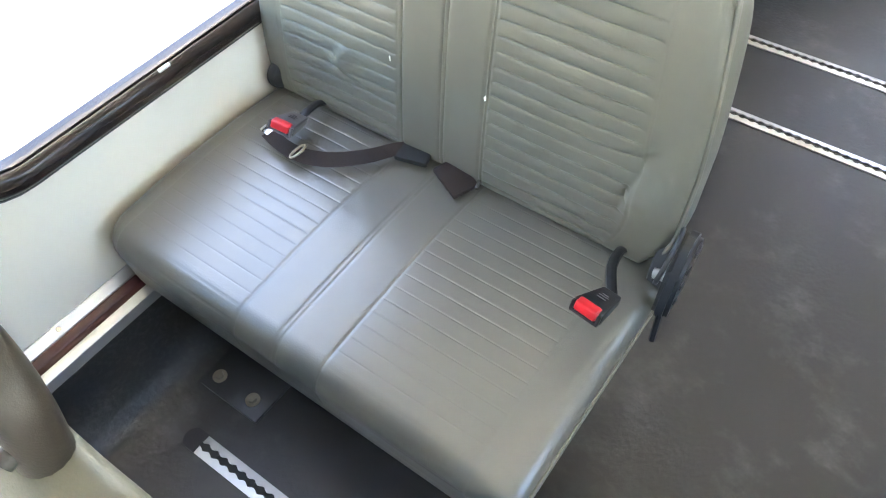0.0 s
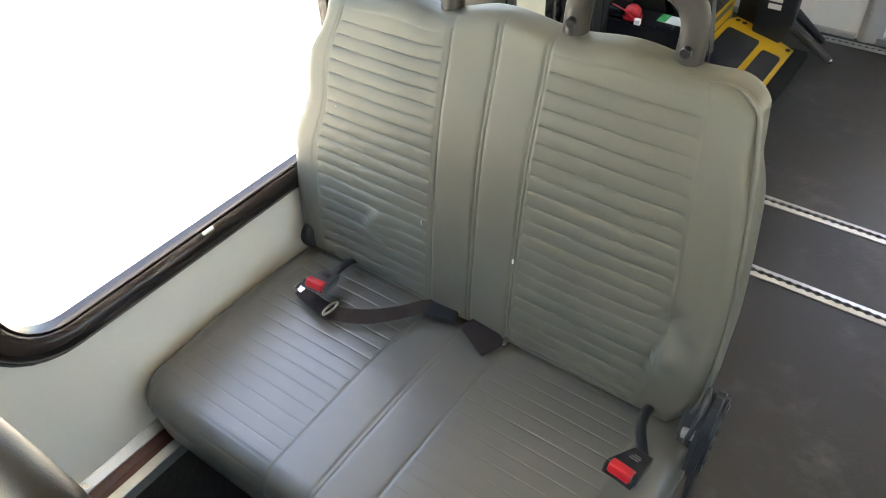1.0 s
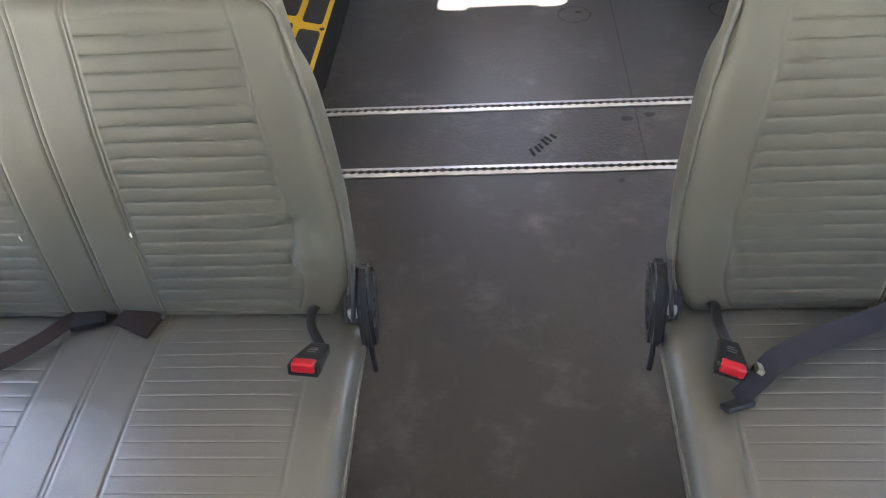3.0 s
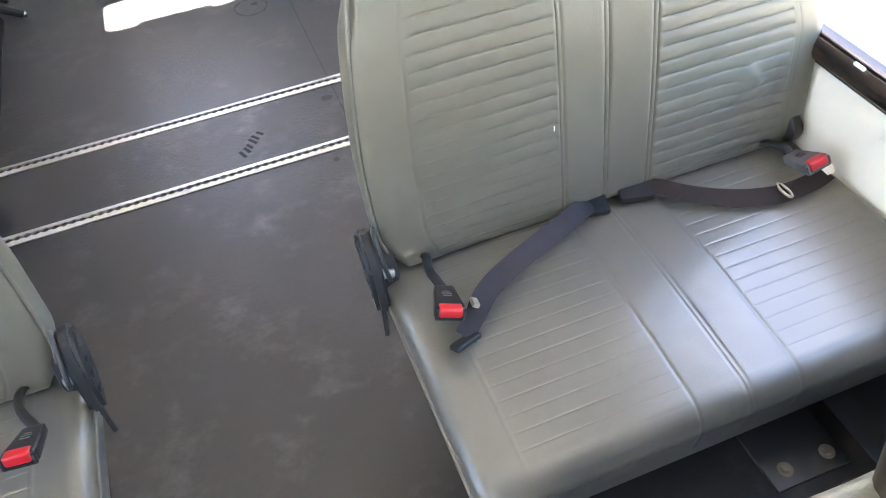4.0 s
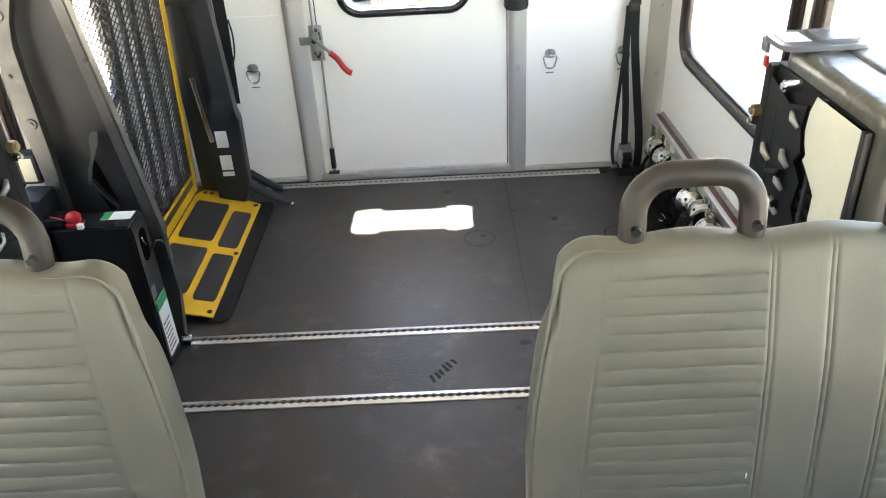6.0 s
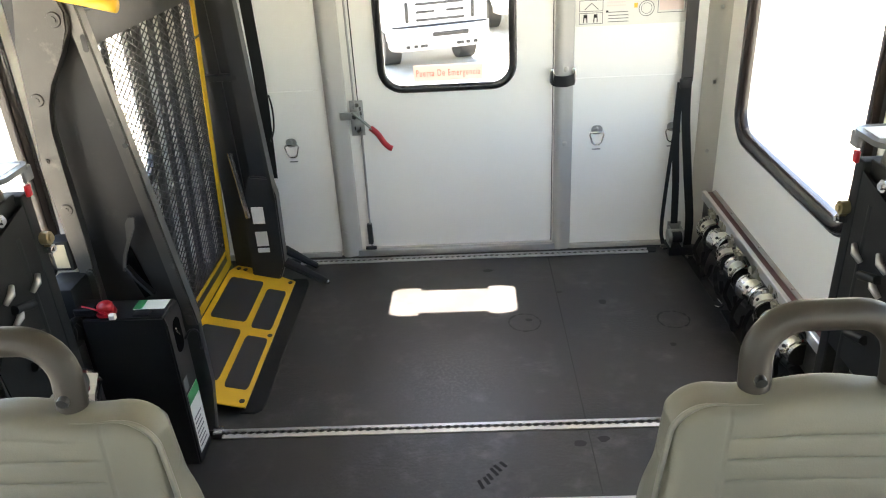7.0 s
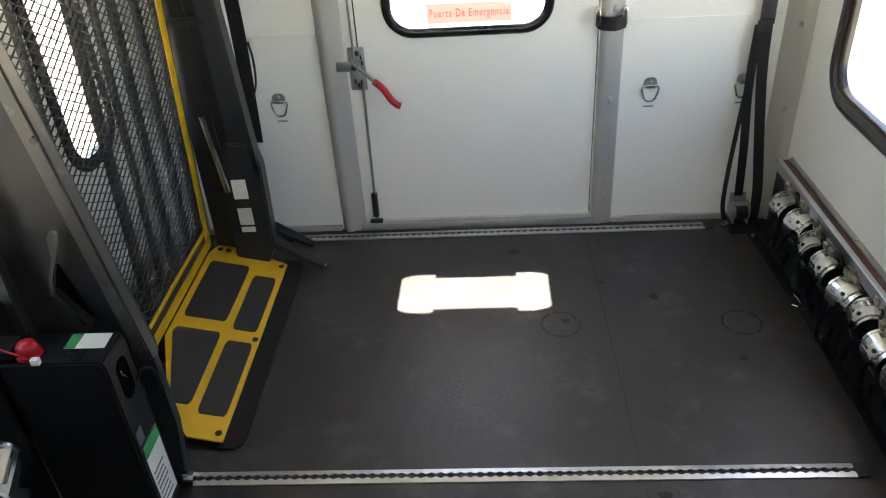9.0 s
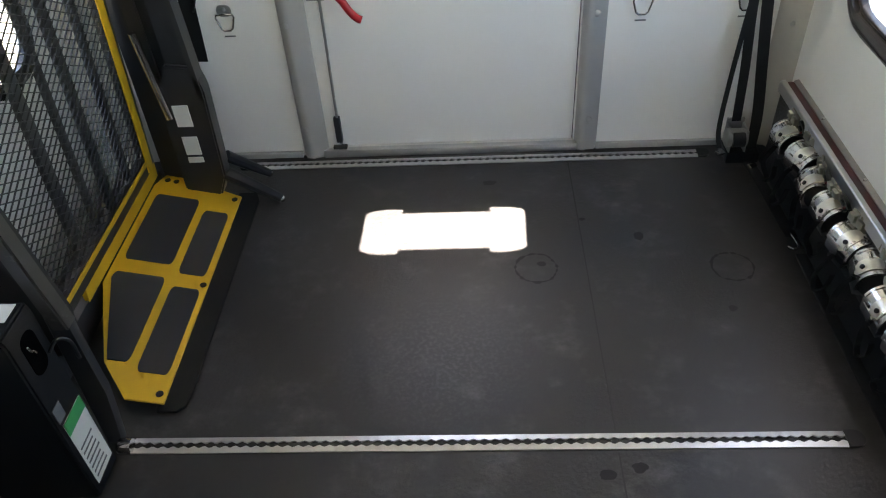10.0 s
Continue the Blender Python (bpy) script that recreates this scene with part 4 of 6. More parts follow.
def floor_marks():
    """Seam and dirt stains on the floor covering."""
    fl = bpy.data.objects["floor"]
    base["floor"] = Vector((0, 0, 0))
    bm = bmesh.new()
    bx(bm, 0.583, 0.587, 0.03, 1.16, 0.0, 0.0006)
    bx(bm, 0.583, 0.587, -0.3, -0.03, 0.0, 0.0006)
    part("seam", bm, DARKHOLE, fl)
    for cx, cy, r in ((0.438, 0.612, 0.062), (1.007, 0.60, 0.06)):
        bm = bmesh.new()
        n = 96
        sec = []
        for k in range(n):
            a = 2 * math.pi * k / n
            w = 0.0030 + 0.0050 * noise.noise(Vector((math.cos(a) * 6, math.sin(a) * 6, cx)))
            rr = r * (1 + 0.07 * noise.noise(Vector((math.cos(a) * 2, math.sin(a) * 2, cx + 4))))
            sec.append([bm.verts.new((cx + (rr + q) * math.cos(a), cy + (rr + q) * math.sin(a), 0.0006)) for q in (-w, w)])
        for k in range(n):
            a, b = sec[k], sec[(k + 1) % n]
            bm.faces.new((a[0], a[1], b[1], b[0]))
        part("stain", bm, STAIN, fl, "faint dark ring stain")
    for cx, cy, r, q in ((0.553, -0.089, 0.020, 0.7), (0.627, -0.07, 0.019, 0.8), (0.308, 1.05, 0.022, 0.6), (0.964, 0.43, 0.012, 1.0), (0.761, 0.749, 0.014, 1.4), (0.598, 0.839, 0.010, 0.8), (0.455, 0.63, 0.014, 0.8), (0.50, -0.40, 0.01, 1)):
        bm = bmesh.new()
        vs = []
        for k in range(18):
            a = 2 * math.pi * k / 18
            rr = r * (1 + 0.35 * noise.noise(Vector((math.cos(a) * 2, math.sin(a) * 2, cx * 9))))
            vs.append(bm.verts.new((cx + rr * math.cos(a), cy + q * rr * math.sin(a), 0.0006)))
        bm.faces.new(vs)
        part("stain", bm, STAIN, fl)
    for k in range(6):
        bm = bmesh.new()
        m = Matrix.Translation((0.244 + 0.0125 * k + 0.003 * (k % 2), -0.250 + 0.0165 * k, 0)) @ Euler((0, 0, radians(112 + 4 * k))).to_matrix().to_4x4()
        bx(bm, -0.019, 0.017 - 0.004 * (k % 3), -0.0052, 0.0052, 0.0, 0.0006, 0, m)
        part("stain", bm, TREAD, fl, "dark tread mark")


TREAD = mat("tread_mark", (0.004, 0.004, 0.004), (0.009, 0.009, 0.009), 0.6, spec=0.2, scale=60)
STAIN = mat("floor_stain", (0.0085, 0.008, 0.0075), (0.017, 0.016, 0.015), 0.5, spec=0.3, scale=45)
floor_marks()


# ---------------------------------------------------------------- rear wall, emergency door
def rear_wall():
    door = thing("door_1", (0.195, YB, 0.03), "white rear emergency door with a rounded window and red-handled latch", "door", kind="structure")
    bm = bmesh.new()
    wall_with_openings(bm, "y", YB + 0.006, YB + 0.020, -0.219, 0.606, 0.036, 1.796, [(-0.095, 0.427, 0.785, 1.355, 0.075)])
    part("leaf", bm, WALL, door)
    bm = bmesh.new()
    for a, b, c, d in ((-0.2248, -0.2192, 0.031, 1.799), (0.6062, 0.6098, 0.031, 1.799), (-0.219, 0.606, 0.031, 0.0358), (-0.219, 0.606, 1.7962, 1.799)):
        bx(bm, a, b, YB + 0.016, YB + 0.045, c, d)
    part("seal", bm, BLACKRUB, door)
    bm = bmesh.new()
    path = [(p, YB + 0.006, q) for p, q in rrect(-0.095, 0.427, 0.785, 1.355, 0.075)]
    sweep(bm, path, [(0.030, -0.004), (-0.002, -0.004), (-0.002, 0.006), (0.004, 0.011), (0.022, 0.013), (0.030, 0.006)], closed=True, up=(0, -1, 0))
    part("window_frame", bm, BLACKRUB, door, "glossy black rubber window seal", smooth=50)
    bm = bmesh.new()
    prism(bm, rrect(-0.093, 0.425, 0.787, 1.353, 0.075), "y", YB + 0.012, YB + 0.016)
    part("pane", bm, PANE_CLEAR, door, smooth=False).visible_shadow = False
    for z in (0.832, 1.322):
        bm = bmesh.new()
        bx(bm, 0.026, 0.314, YB + 0.0100, YB + 0.0110, z - 0.034, z + 0.034)
        sg = part("sign", bm, SIGN, door, "orange sticker with red lettering")
        if z < 1:
            cu = bpy.data.curves.new("lettering", "FONT")
            cu.body, cu.size, cu.extrude, cu.align_x, cu.align_y, cu.space_character = "Puerta De Emergencia", 0.0345, 0.0004, "CENTER", "CENTER", 1.22
            tmp = bpy.data.objects.new("lettering", cu)
            scene.collection.objects.link(tmp)
            me = bpy.data.meshes.new_from_object(tmp.evaluated_get(bpy.context.evaluated_depsgraph_get()))
            bpy.data.objects.remove(tmp)
            bm = bmesh.new()
            bm.from_mesh(me)
            wide = max(v.co.x for v in bm.verts) - min(v.co.x for v in bm.verts)
            k = 0.268 / wide
            bmesh.ops.transform(bm, matrix=Matrix.Translation((0.17, YB + 0.0093, z)) @ Matrix.Rotation(radians(90), 4, "X") @ Matrix.Diagonal((k, 1.15, 1, 1)), verts=bm.verts)
            part("lettering", bm, SIGNINK, sg, "red lettering", smooth=False)
        else:
            bm = bmesh.new()
            bx(bm, 0.05, 0.29, YB + 0.0088, YB + 0.0098, z - 0.014, z + 0.014)
            part("lettering", bm, SIGNINK, sg)
    # latch: plate, pivot, lever, grip and rods
    bm = bmesh.new()
    bx(bm, -0.258, -0.200, YB - 0.006, YB - 0.001, 0.580, 0.735, 0.002)
    lp = part("latch_plate", bm, GALV, door, "galvanised latch plate")
    for z in (0.715, 0.60):
        bm = bmesh.new()
        cyl(bm, (-0.225, YB - 0.006, z), (-0.225, YB - 0.011, z), 0.009, n=12)
        part("bolt", bm, CHROME, lp)
    bm = bmesh.new()
    cyl(bm, (-0.236, YB - 0.006, 0.672), (-0.236, YB - 0.030, 0.672), 0.02, n=18)
    bx(bm, -0.30, -0.235, YB - 0.024, YB - 0.014, 0.655, 0.690, 0.003)
    part("pivot", bm, GALV, lp)
    for a, b, c, d in ((-0.252, -0.222, 0.690, 0.726), (-0.216, -0.204, 0.640, 0.726), (-0.250, -0.206, 0.590, 0.650)):
        bm = bmesh.new()
        bx(bm, a, b, YB - 0.0105, YB - 0.0055, c, d, 0.0015)
        part("slide_plate", bm, GALV, lp)
    # slots are dark raised bars, coloured as if shaded inside
    for x, z in ((-0.238, 0.708), (-0.210, 0.68), (-0.212, 0.70), (-0.240, 0.615), (-0.218, 0.612)):
        bm = bmesh.new()
        bx(bm, x - 0.003, x + 0.003, YB - 0.0112, YB - 0.0100, z - 0.008, z + 0.008)
        part("slot", bm, DARKHOLE, lp)
    bm = bmesh.new()
    cyl(bm, (-0.236, YB - 0.030, 0.672), (-0.236, YB - 0.037, 0.672), 0.011, n=6)
    part("nut", bm, STEEL, lp)
    bm = bmesh.new()
    sweep(bm, smooth_path([(-0.245, YB - 0.028, 0.69), (-0.205, YB - 0.034, 0.655), (-0.165, YB - 0.038, 0.617)], 5), strip(0.006, 0.022), up=(0, 1, 0))
    lv = part("lever", bm, LEVER, door, "grey-green steel latch lever")
    bm = bmesh.new()
    sweep(bm, smooth_path([(-0.172, YB - 0.038, 0.623), (-0.142, YB - 0.040, 0.594), (-0.118, YB - 0.042, 0.556), (-0.098, YB - 0.044, 0.535), (-0.084, YB - 0.044, 0.528)], 6), circ(0.0105, 10, 0.0125))
    part("grip", bm, RED, lv, "red rubber grip", smooth="all")
    bm = bmesh.new()
    cyl(bm, (-0.215, YB - 0.010, 0.60), (-0.222, YB - 0.010, 0.05), 0.0045, n=8)
    cyl(bm, (-0.236, YB - 0.010, 0.70), (-0.236, YB - 0.010, 1.78), 0.0045, n=8)
    part("rod", bm, GALV, door)
    bm = bmesh.new()
    bx(bm, -0.234, -0.212, YB - 0.018, YB + 0.004, 0.06, 0.16, 0.003)
    bx(bm, -0.25, -0.20, YB - 0.016, YB + 0.004, 0.031, 0.042, 0.002)
    part("rod_guide", bm, GREYSTEEL, door)
    # posts on either side
    for name, a, b, xs in (("post_left", -0.360, -0.268, -0.333), ("post_right", 0.614, 0.693, 0.657)):
        p = thing("trim", ((a + b) / 2, YB, 0), "grey painted rear door post with round screw heads", "post", kind="structure")
        bm = bmesh.new()
        w = b - a
        prism(bm, [(a, YB), (a + 0.012, YB - 0.020), (a + w * 0.42, YB - 0.024), (a + w * 0.5, YB - 0.018), (b - 0.010, YB - 0.016), (b, YB)], "z", 0.0, ZC)
        part("post", bm, GREYPOST, p, smooth=60)
        for z in (0.122, 0.508, 0.83, 1.40):
            bm = bmesh.new()
            ball(bm, (xs, YB - 0.018, z), 0.013, 1, 0.55, 1, 12)
            part("screw", bm, GREYPOST, p)
    bm = bmesh.new()
    bx(bm, -0.285, 0.622, YB - 0.022, YB + 0.004, 0.0, 0.030, 0.003)
    solo("trim", bm, ALU, (0.17, YB, 0), "worn aluminium door sill", "sill", kind="structure")
    bm = bmesh.new()
    bx(bm, 0.690, XR - 0.10, YB - 0.016, YB, 0.0, 0.022, 0.003)
    bx(bm, -0.90, -0.365, YB - 0.016, YB, 0.0, 0.022, 0.003)
    solo("baseboard", bm, GREYPOST, (0.95, YB, 0), "grey base trim of the rear wall", "baseboard", kind="structure")
    for a, b in ((-0.93, -0.365), (0.690, XR - 0.09)):
        bm = bmesh.new()
        bx(bm, a, b, YB - 0.004, YB, 0.780, 0.786, 0.0015)
        solo("trim", bm, WALL, ((a + b) / 2, YB, 0.783), "panel joint strip on the white rear wall", "trim", kind="structure")
    # corner posts
    for x0, x1, s in ((1.225, XR, 1), (XL, -0.90, -1)):
        p = thing("trim", (x0, YB, 0), "beige-grey corner post with screws", "post", kind="structure")
        bm = bmesh.new()
        if s > 0:
            prism(bm, [(x0, YB), (x0 + 0.005, YB - 0.012), (x1 - 0.024, YB - 0.024), (x1 - 0.010, YB - 0.05), (x1, YB - 0.062), (x1, YB)], "z", 0.0, ZC)
        else:
            prism(bm, [(x1, YB), (x1 - 0.005, YB - 0.012), (x0 + 0.024, YB - 0.024), (x0 + 0.010, YB - 0.05), (x0, YB - 0.062), (x0, YB)], "z", 0.0, ZC)
        part("post", bm, CORNER, p, smooth=60)
        for z in (0.45, 0.75, 1.05):
            bm = bmesh.new()
            ball(bm, (x0 + s * 0.045 if s > 0 else x1 - 0.045, YB - 0.024, z), 0.009, 1, 0.5, 1, 10)
            part("screw", bm, GREYPOST, p)


def d_ring(x, z):
    r = thing("tie_down_ring", (x, YB, z), "steel tie-down ring on a small wall plate", "ring", "wall tie-down rings")
    bm = bmesh.new()
    prism(bm, rrect(x - 0.024, x + 0.024, z - 0.006, z + 0.034, 0.019, 6), "y", YB - 0.004, YB - 0.0005)
    part("plate", bm, GALV, r)
    bm = bmesh.new()
    ball(bm, (x, YB - 0.005, z + 0.019), 0.008, 1, 0.6, 1, 10)
    part("bolt", bm, GALV, r)
    bm = bmesh.new()
    pts = [(x - 0.027, z + 0.004), (x - 0.030, z - 0.006), (x - 0.019, z - 0.042), (x - 0.010, z - 0.050), (x + 0.010, z - 0.050), (x + 0.019, z - 0.042), (x + 0.030, z - 0.006), (x + 0.027, z + 0.004), (x, z + 0.006)]
    sweep(bm, [(p, YB - 0.010, q) for p, q in pts], circ(0.0036, 8), closed=True, up=(0, 1, 0))
    part("ring", bm, CHROME, r, smooth="all")
    bm = bmesh.new()
    bx(bm, x - 0.018, x + 0.018, YB - 0.0008, YB - 0.0002, z - 0.076, z - 0.071)
    part("stamp", bm, GREYINK, r)


LEVER = mat("lever_paint", (0.20, 0.23, 0.21), (0.15, 0.17, 0.16), 0.4, scale=30, fine=200)
BLACKRUB = mat("black_seal", (0.012, 0.012, 0.012), (0.018, 0.018, 0.018), 0.2, scale=10, fine=100, bump=0.03)
rear_wall()
for x in (-0.529, 0.798, 1.12):
    d_ring(x, 0.545)


def placard():
    p = thing("placard", (0.91, YB, 0.99), "white safety instruction placard with pictograms on the rear wall", "sign")
    f0, f1 = YB - 0.0042, YB - 0.0032
    bm = bmesh.new()
    prism(bm, rrect(0.694, 1.134, 0.995, 1.29, 0.010, 4), "y", YB - 0.003, YB - 0.0005)
    part("sheet", bm, PAPER, p)

    def frame_line(x0, x1, z0, z1, name, material):
        bm = bmesh.new()
        for a, b, c, d in ((x0, x1, z0, z0 + 0.0022), (x0, x1, z1 - 0.0022, z1), (x0, x0 + 0.0022, z0 + 0.0022, z1 - 0.0022), (x1 - 0.0022, x1, z0 + 0.0022, z1 - 0.0022)):
            bx(bm, a, b, f0, f1, c, d)
        return part(name, bm, material, p)
    for j in range(5):
        z = 1.004 + 0.049 * j
        box = frame_line(0.708, 0.803, z, z + 0.044, "pictogram", GREYINK)
        for e in (-1, 1):
            bm = bmesh.new()
            if j == 0:
                x = 0.7535 + e * 0.0205
                prism(bm, [(x - 0.009, z + 0.006), (x - 0.005, z + 0.006), (x - 0.004, z + 0.024), (x + 0.004, z + 0.024), (x + 0.005, z + 0.006), (x + 0.009, z + 0.006), (x + 0.007, z + 0.038), (x - 0.007, z + 0.038)], "y", f0, f1)
            else:
                m = Matrix.Translation((0.757 + e * 0.0135, 0, z + 0.020)) @ Euler((0, radians(e * 42), 0)).to_matrix().to_4x4()
                bx(bm, -0.019, 0.019, f0, f1, -0.0015, 0.0015, 0, m)
            part("figure", bm, BLACK if j == 0 else GREYINK, p)
    rnd = random.Random(5)

    def lines(x0, x1, z0, z1, pitch, thick, material):
        bm = bmesh.new()
        z = z0
        while z < z1:
            bx(bm, x0, x1 - 0.14 * (x1 - x0) * rnd.random(), f0, f1, z, z + thick)
            z += pitch
        part("text_block", bm, material, p)
    lines(0.824, 0.915, 1.008, 1.050, 0.0125, 0.0028, GREYINK)
    lines(0.818, 0.902, 1.070, 1.20, 0.0125, 0.0048, SIGN)
    bm = bmesh.new()
    bx(bm, 0.815, 0.824, f0, f1, 1.046, 1.054)
    part("bullet", bm, BLACK, p)
    bm = bmesh.new()
    bx(bm, 1.027, 1.122, f0, f1, 1.046, 1.20)
    part("text_block", bm, SIGN, p)
    frame_line(1.020, 1.130, 1.036, 1.21, "border", GREYINK)
    frame_line(0.912, 0.962, 1.094, 1.15, "pictogram", GREYINK)
    frame_line(0.966, 1.006, 1.110, 1.15, "pictogram", GREYINK)
    for x in (0.926, 0.948):
        bm = bmesh.new()
        bx(bm, x - 0.004, x + 0.004, f0, f1, 1.118, 1.138)
        part("figure", bm, GREYINK, p)
    bm = bmesh.new()
    bx(bm, 0.926, 0.940, f0, f1, 1.060, 1.078)
    part("spot", bm, YELLOW, p, "small yellow mark")
    for r, w in ((0.030, 0.0026), (0.021, 0.0018)):
        bm = bmesh.new()
        sweep(bm, [(0.976 + r * math.cos(a), YB - 0.0036, 1.056 + r * math.sin(a)) for a in [2 * math.pi * k / 24 for k in range(24)]], strip(w, 0.001), closed=True, up=(0, 1, 0))
        part("seal", bm, GREYINK, p)


def hold_strap():
    h = thing("door_hold_strap", (0.64, YB, 0.78), "black rubber door hold-back strap with chrome clips", "strap")
    bm = bmesh.new()
    sweep(bm, smooth_path([(0.600, YB - 0.012, 0.795), (0.615, YB - 0.03, 0.785), (0.655, YB - 0.045, 0.785), (0.69, YB - 0.03, 0.79)], 6), strip(0.006, 0.045), up=(0, 0, 1))
    part("strap", bm, BLACK, h)
    for x in (0.600, 0.690):
        bm = bmesh.new()
        bx(bm, x - 0.008, x + 0.008, YB - 0.03, YB - 0.001, 0.775, 0.835, 0.003)
        part("clip", bm, CHROME, h)


placard()
hold_strap()


def shoulder_belt():
    b = thing("shoulder_belt", (1.15, 1.17, 0.0), "black wheelchair shoulder belt hanging to a floor retractor", "belt")

    def web(pts, w, material, n=8, up=(0, 1, 0)):
        bm = bmesh.new()
        sweep(bm, smooth_path(pts, n), strip(0.0022, w) if up == (1, 0, 0) else strip(w, 0.0022), up=up)
        return part("webbing", bm, material, b, smooth=50)
    web([(1.150, 1.222, 1.95), (1.150, 1.222, 1.40), (1.150, 1.220, 1.08), (1.152, 1.214, 0.76)], 0.048, WEB_GREY)
    web([(1.152, 1.210, 0.78), (1.160, 1.205, 0.60), (1.185, 1.19, 0.36), (1.205, 1.17, 0.16), (1.20, 1.15, 0.02)], 0.036, WEB_BLACK)
    web([(1.128, 1.212, 0.76), (1.122, 1.20, 0.55), (1.135, 1.185, 0.33), (1.140, 1.17, 0.14)], 0.030, WEB_BLACK)
    web([(1.140, 1.205, 0.76), (1.120, 1.20, 0.60), (1.096, 1.18, 0.33), (1.082, 1.155, 0.13), (1.088, 1.13, 0.06)], 0.016, WEB_BLACK)
    web([(1.175, 1.16, 0.012), (1.195, 1.10, 0.006), (1.203, 0.95, 0.006), (1.207, 0.82, 0.006), (1.212, 0.72, 0.006)], 0.036, WEB_BLACK, up=(0, 0, 1))
    for p in ((1.092, 1.125, 0.045), (1.196, 1.09, 0.012)):
        bm = bmesh.new()
        bx(bm, -0.016, 0.016, -0.010, 0.010, -0.006, 0.006, 0.003, Matrix.Translation(p) @ Euler((radians(20), radians(10), radians(35))).to_matrix().to_4x4())
        part("fitting", bm, CHROME, b, "steel belt fitting")
    bm = bmesh.new()
    sweep(bm, smooth_path([(1.212, 0.73, 0.009), (1.216, 0.69, 0.010), (1.212, 0.665, 0.012), (1.196, 0.655, 0.014), (1.184, 0.668, 0.012)], 5), circ(0.0045, 8))
    part("hook", bm, CHROME, b, "bright steel end hook", smooth="all")
    bm = bmesh.new()
    bx(bm, 1.120, 1.126, 1.130, 1.205, 0.040, 0.120, 0.002)
    bx(bm, 1.172, 1.178, 1.130, 1.205, 0.040, 0.120, 0.002)
    cyl(bm, (1.110, 1.150, 0.088), (1.176, 1.150, 0.088), 0.031, n=20)
    bx(bm, 1.120, 1.178, 1.195, 1.205, 0.040, 0.135, 0.002)
    rt = part("retractor", bm, GALV, b, "open steel belt retractor")
    bm = bmesh.new()
    cyl(bm, (1.125, 1.133, 0.09), (1.165, 1.133, 0.09), 0.026, n=18)
    part("spool", bm, BLACK, rt)
    bm = bmesh.new()
    bx(bm, 1.115, 1.225, 1.12, 1.215, 0.002, 0.040, 0.006)
    part("base", bm, BLACK, b)
    bm = bmesh.new()
    cyl(bm, (1.150, 1.205, 1.13), (1.150, 1.238, 1.13), 0.036, n=20)
    part("guide", bm, BLACK, b, "black belt guide loop")
    bm = bmesh.new()
    bx(bm, 1.122, 1.168, 1.203, 1.217, 0.735, 0.775, 0.004)
    part("adjuster", bm, BLACK, b)


WEB_GREY = mat("belt_charcoal", (0.032, 0.028, 0.027), (0.042, 0.037, 0.035), 0.6, scale=30, fine=900, bump=0.5)
shoulder_belt()


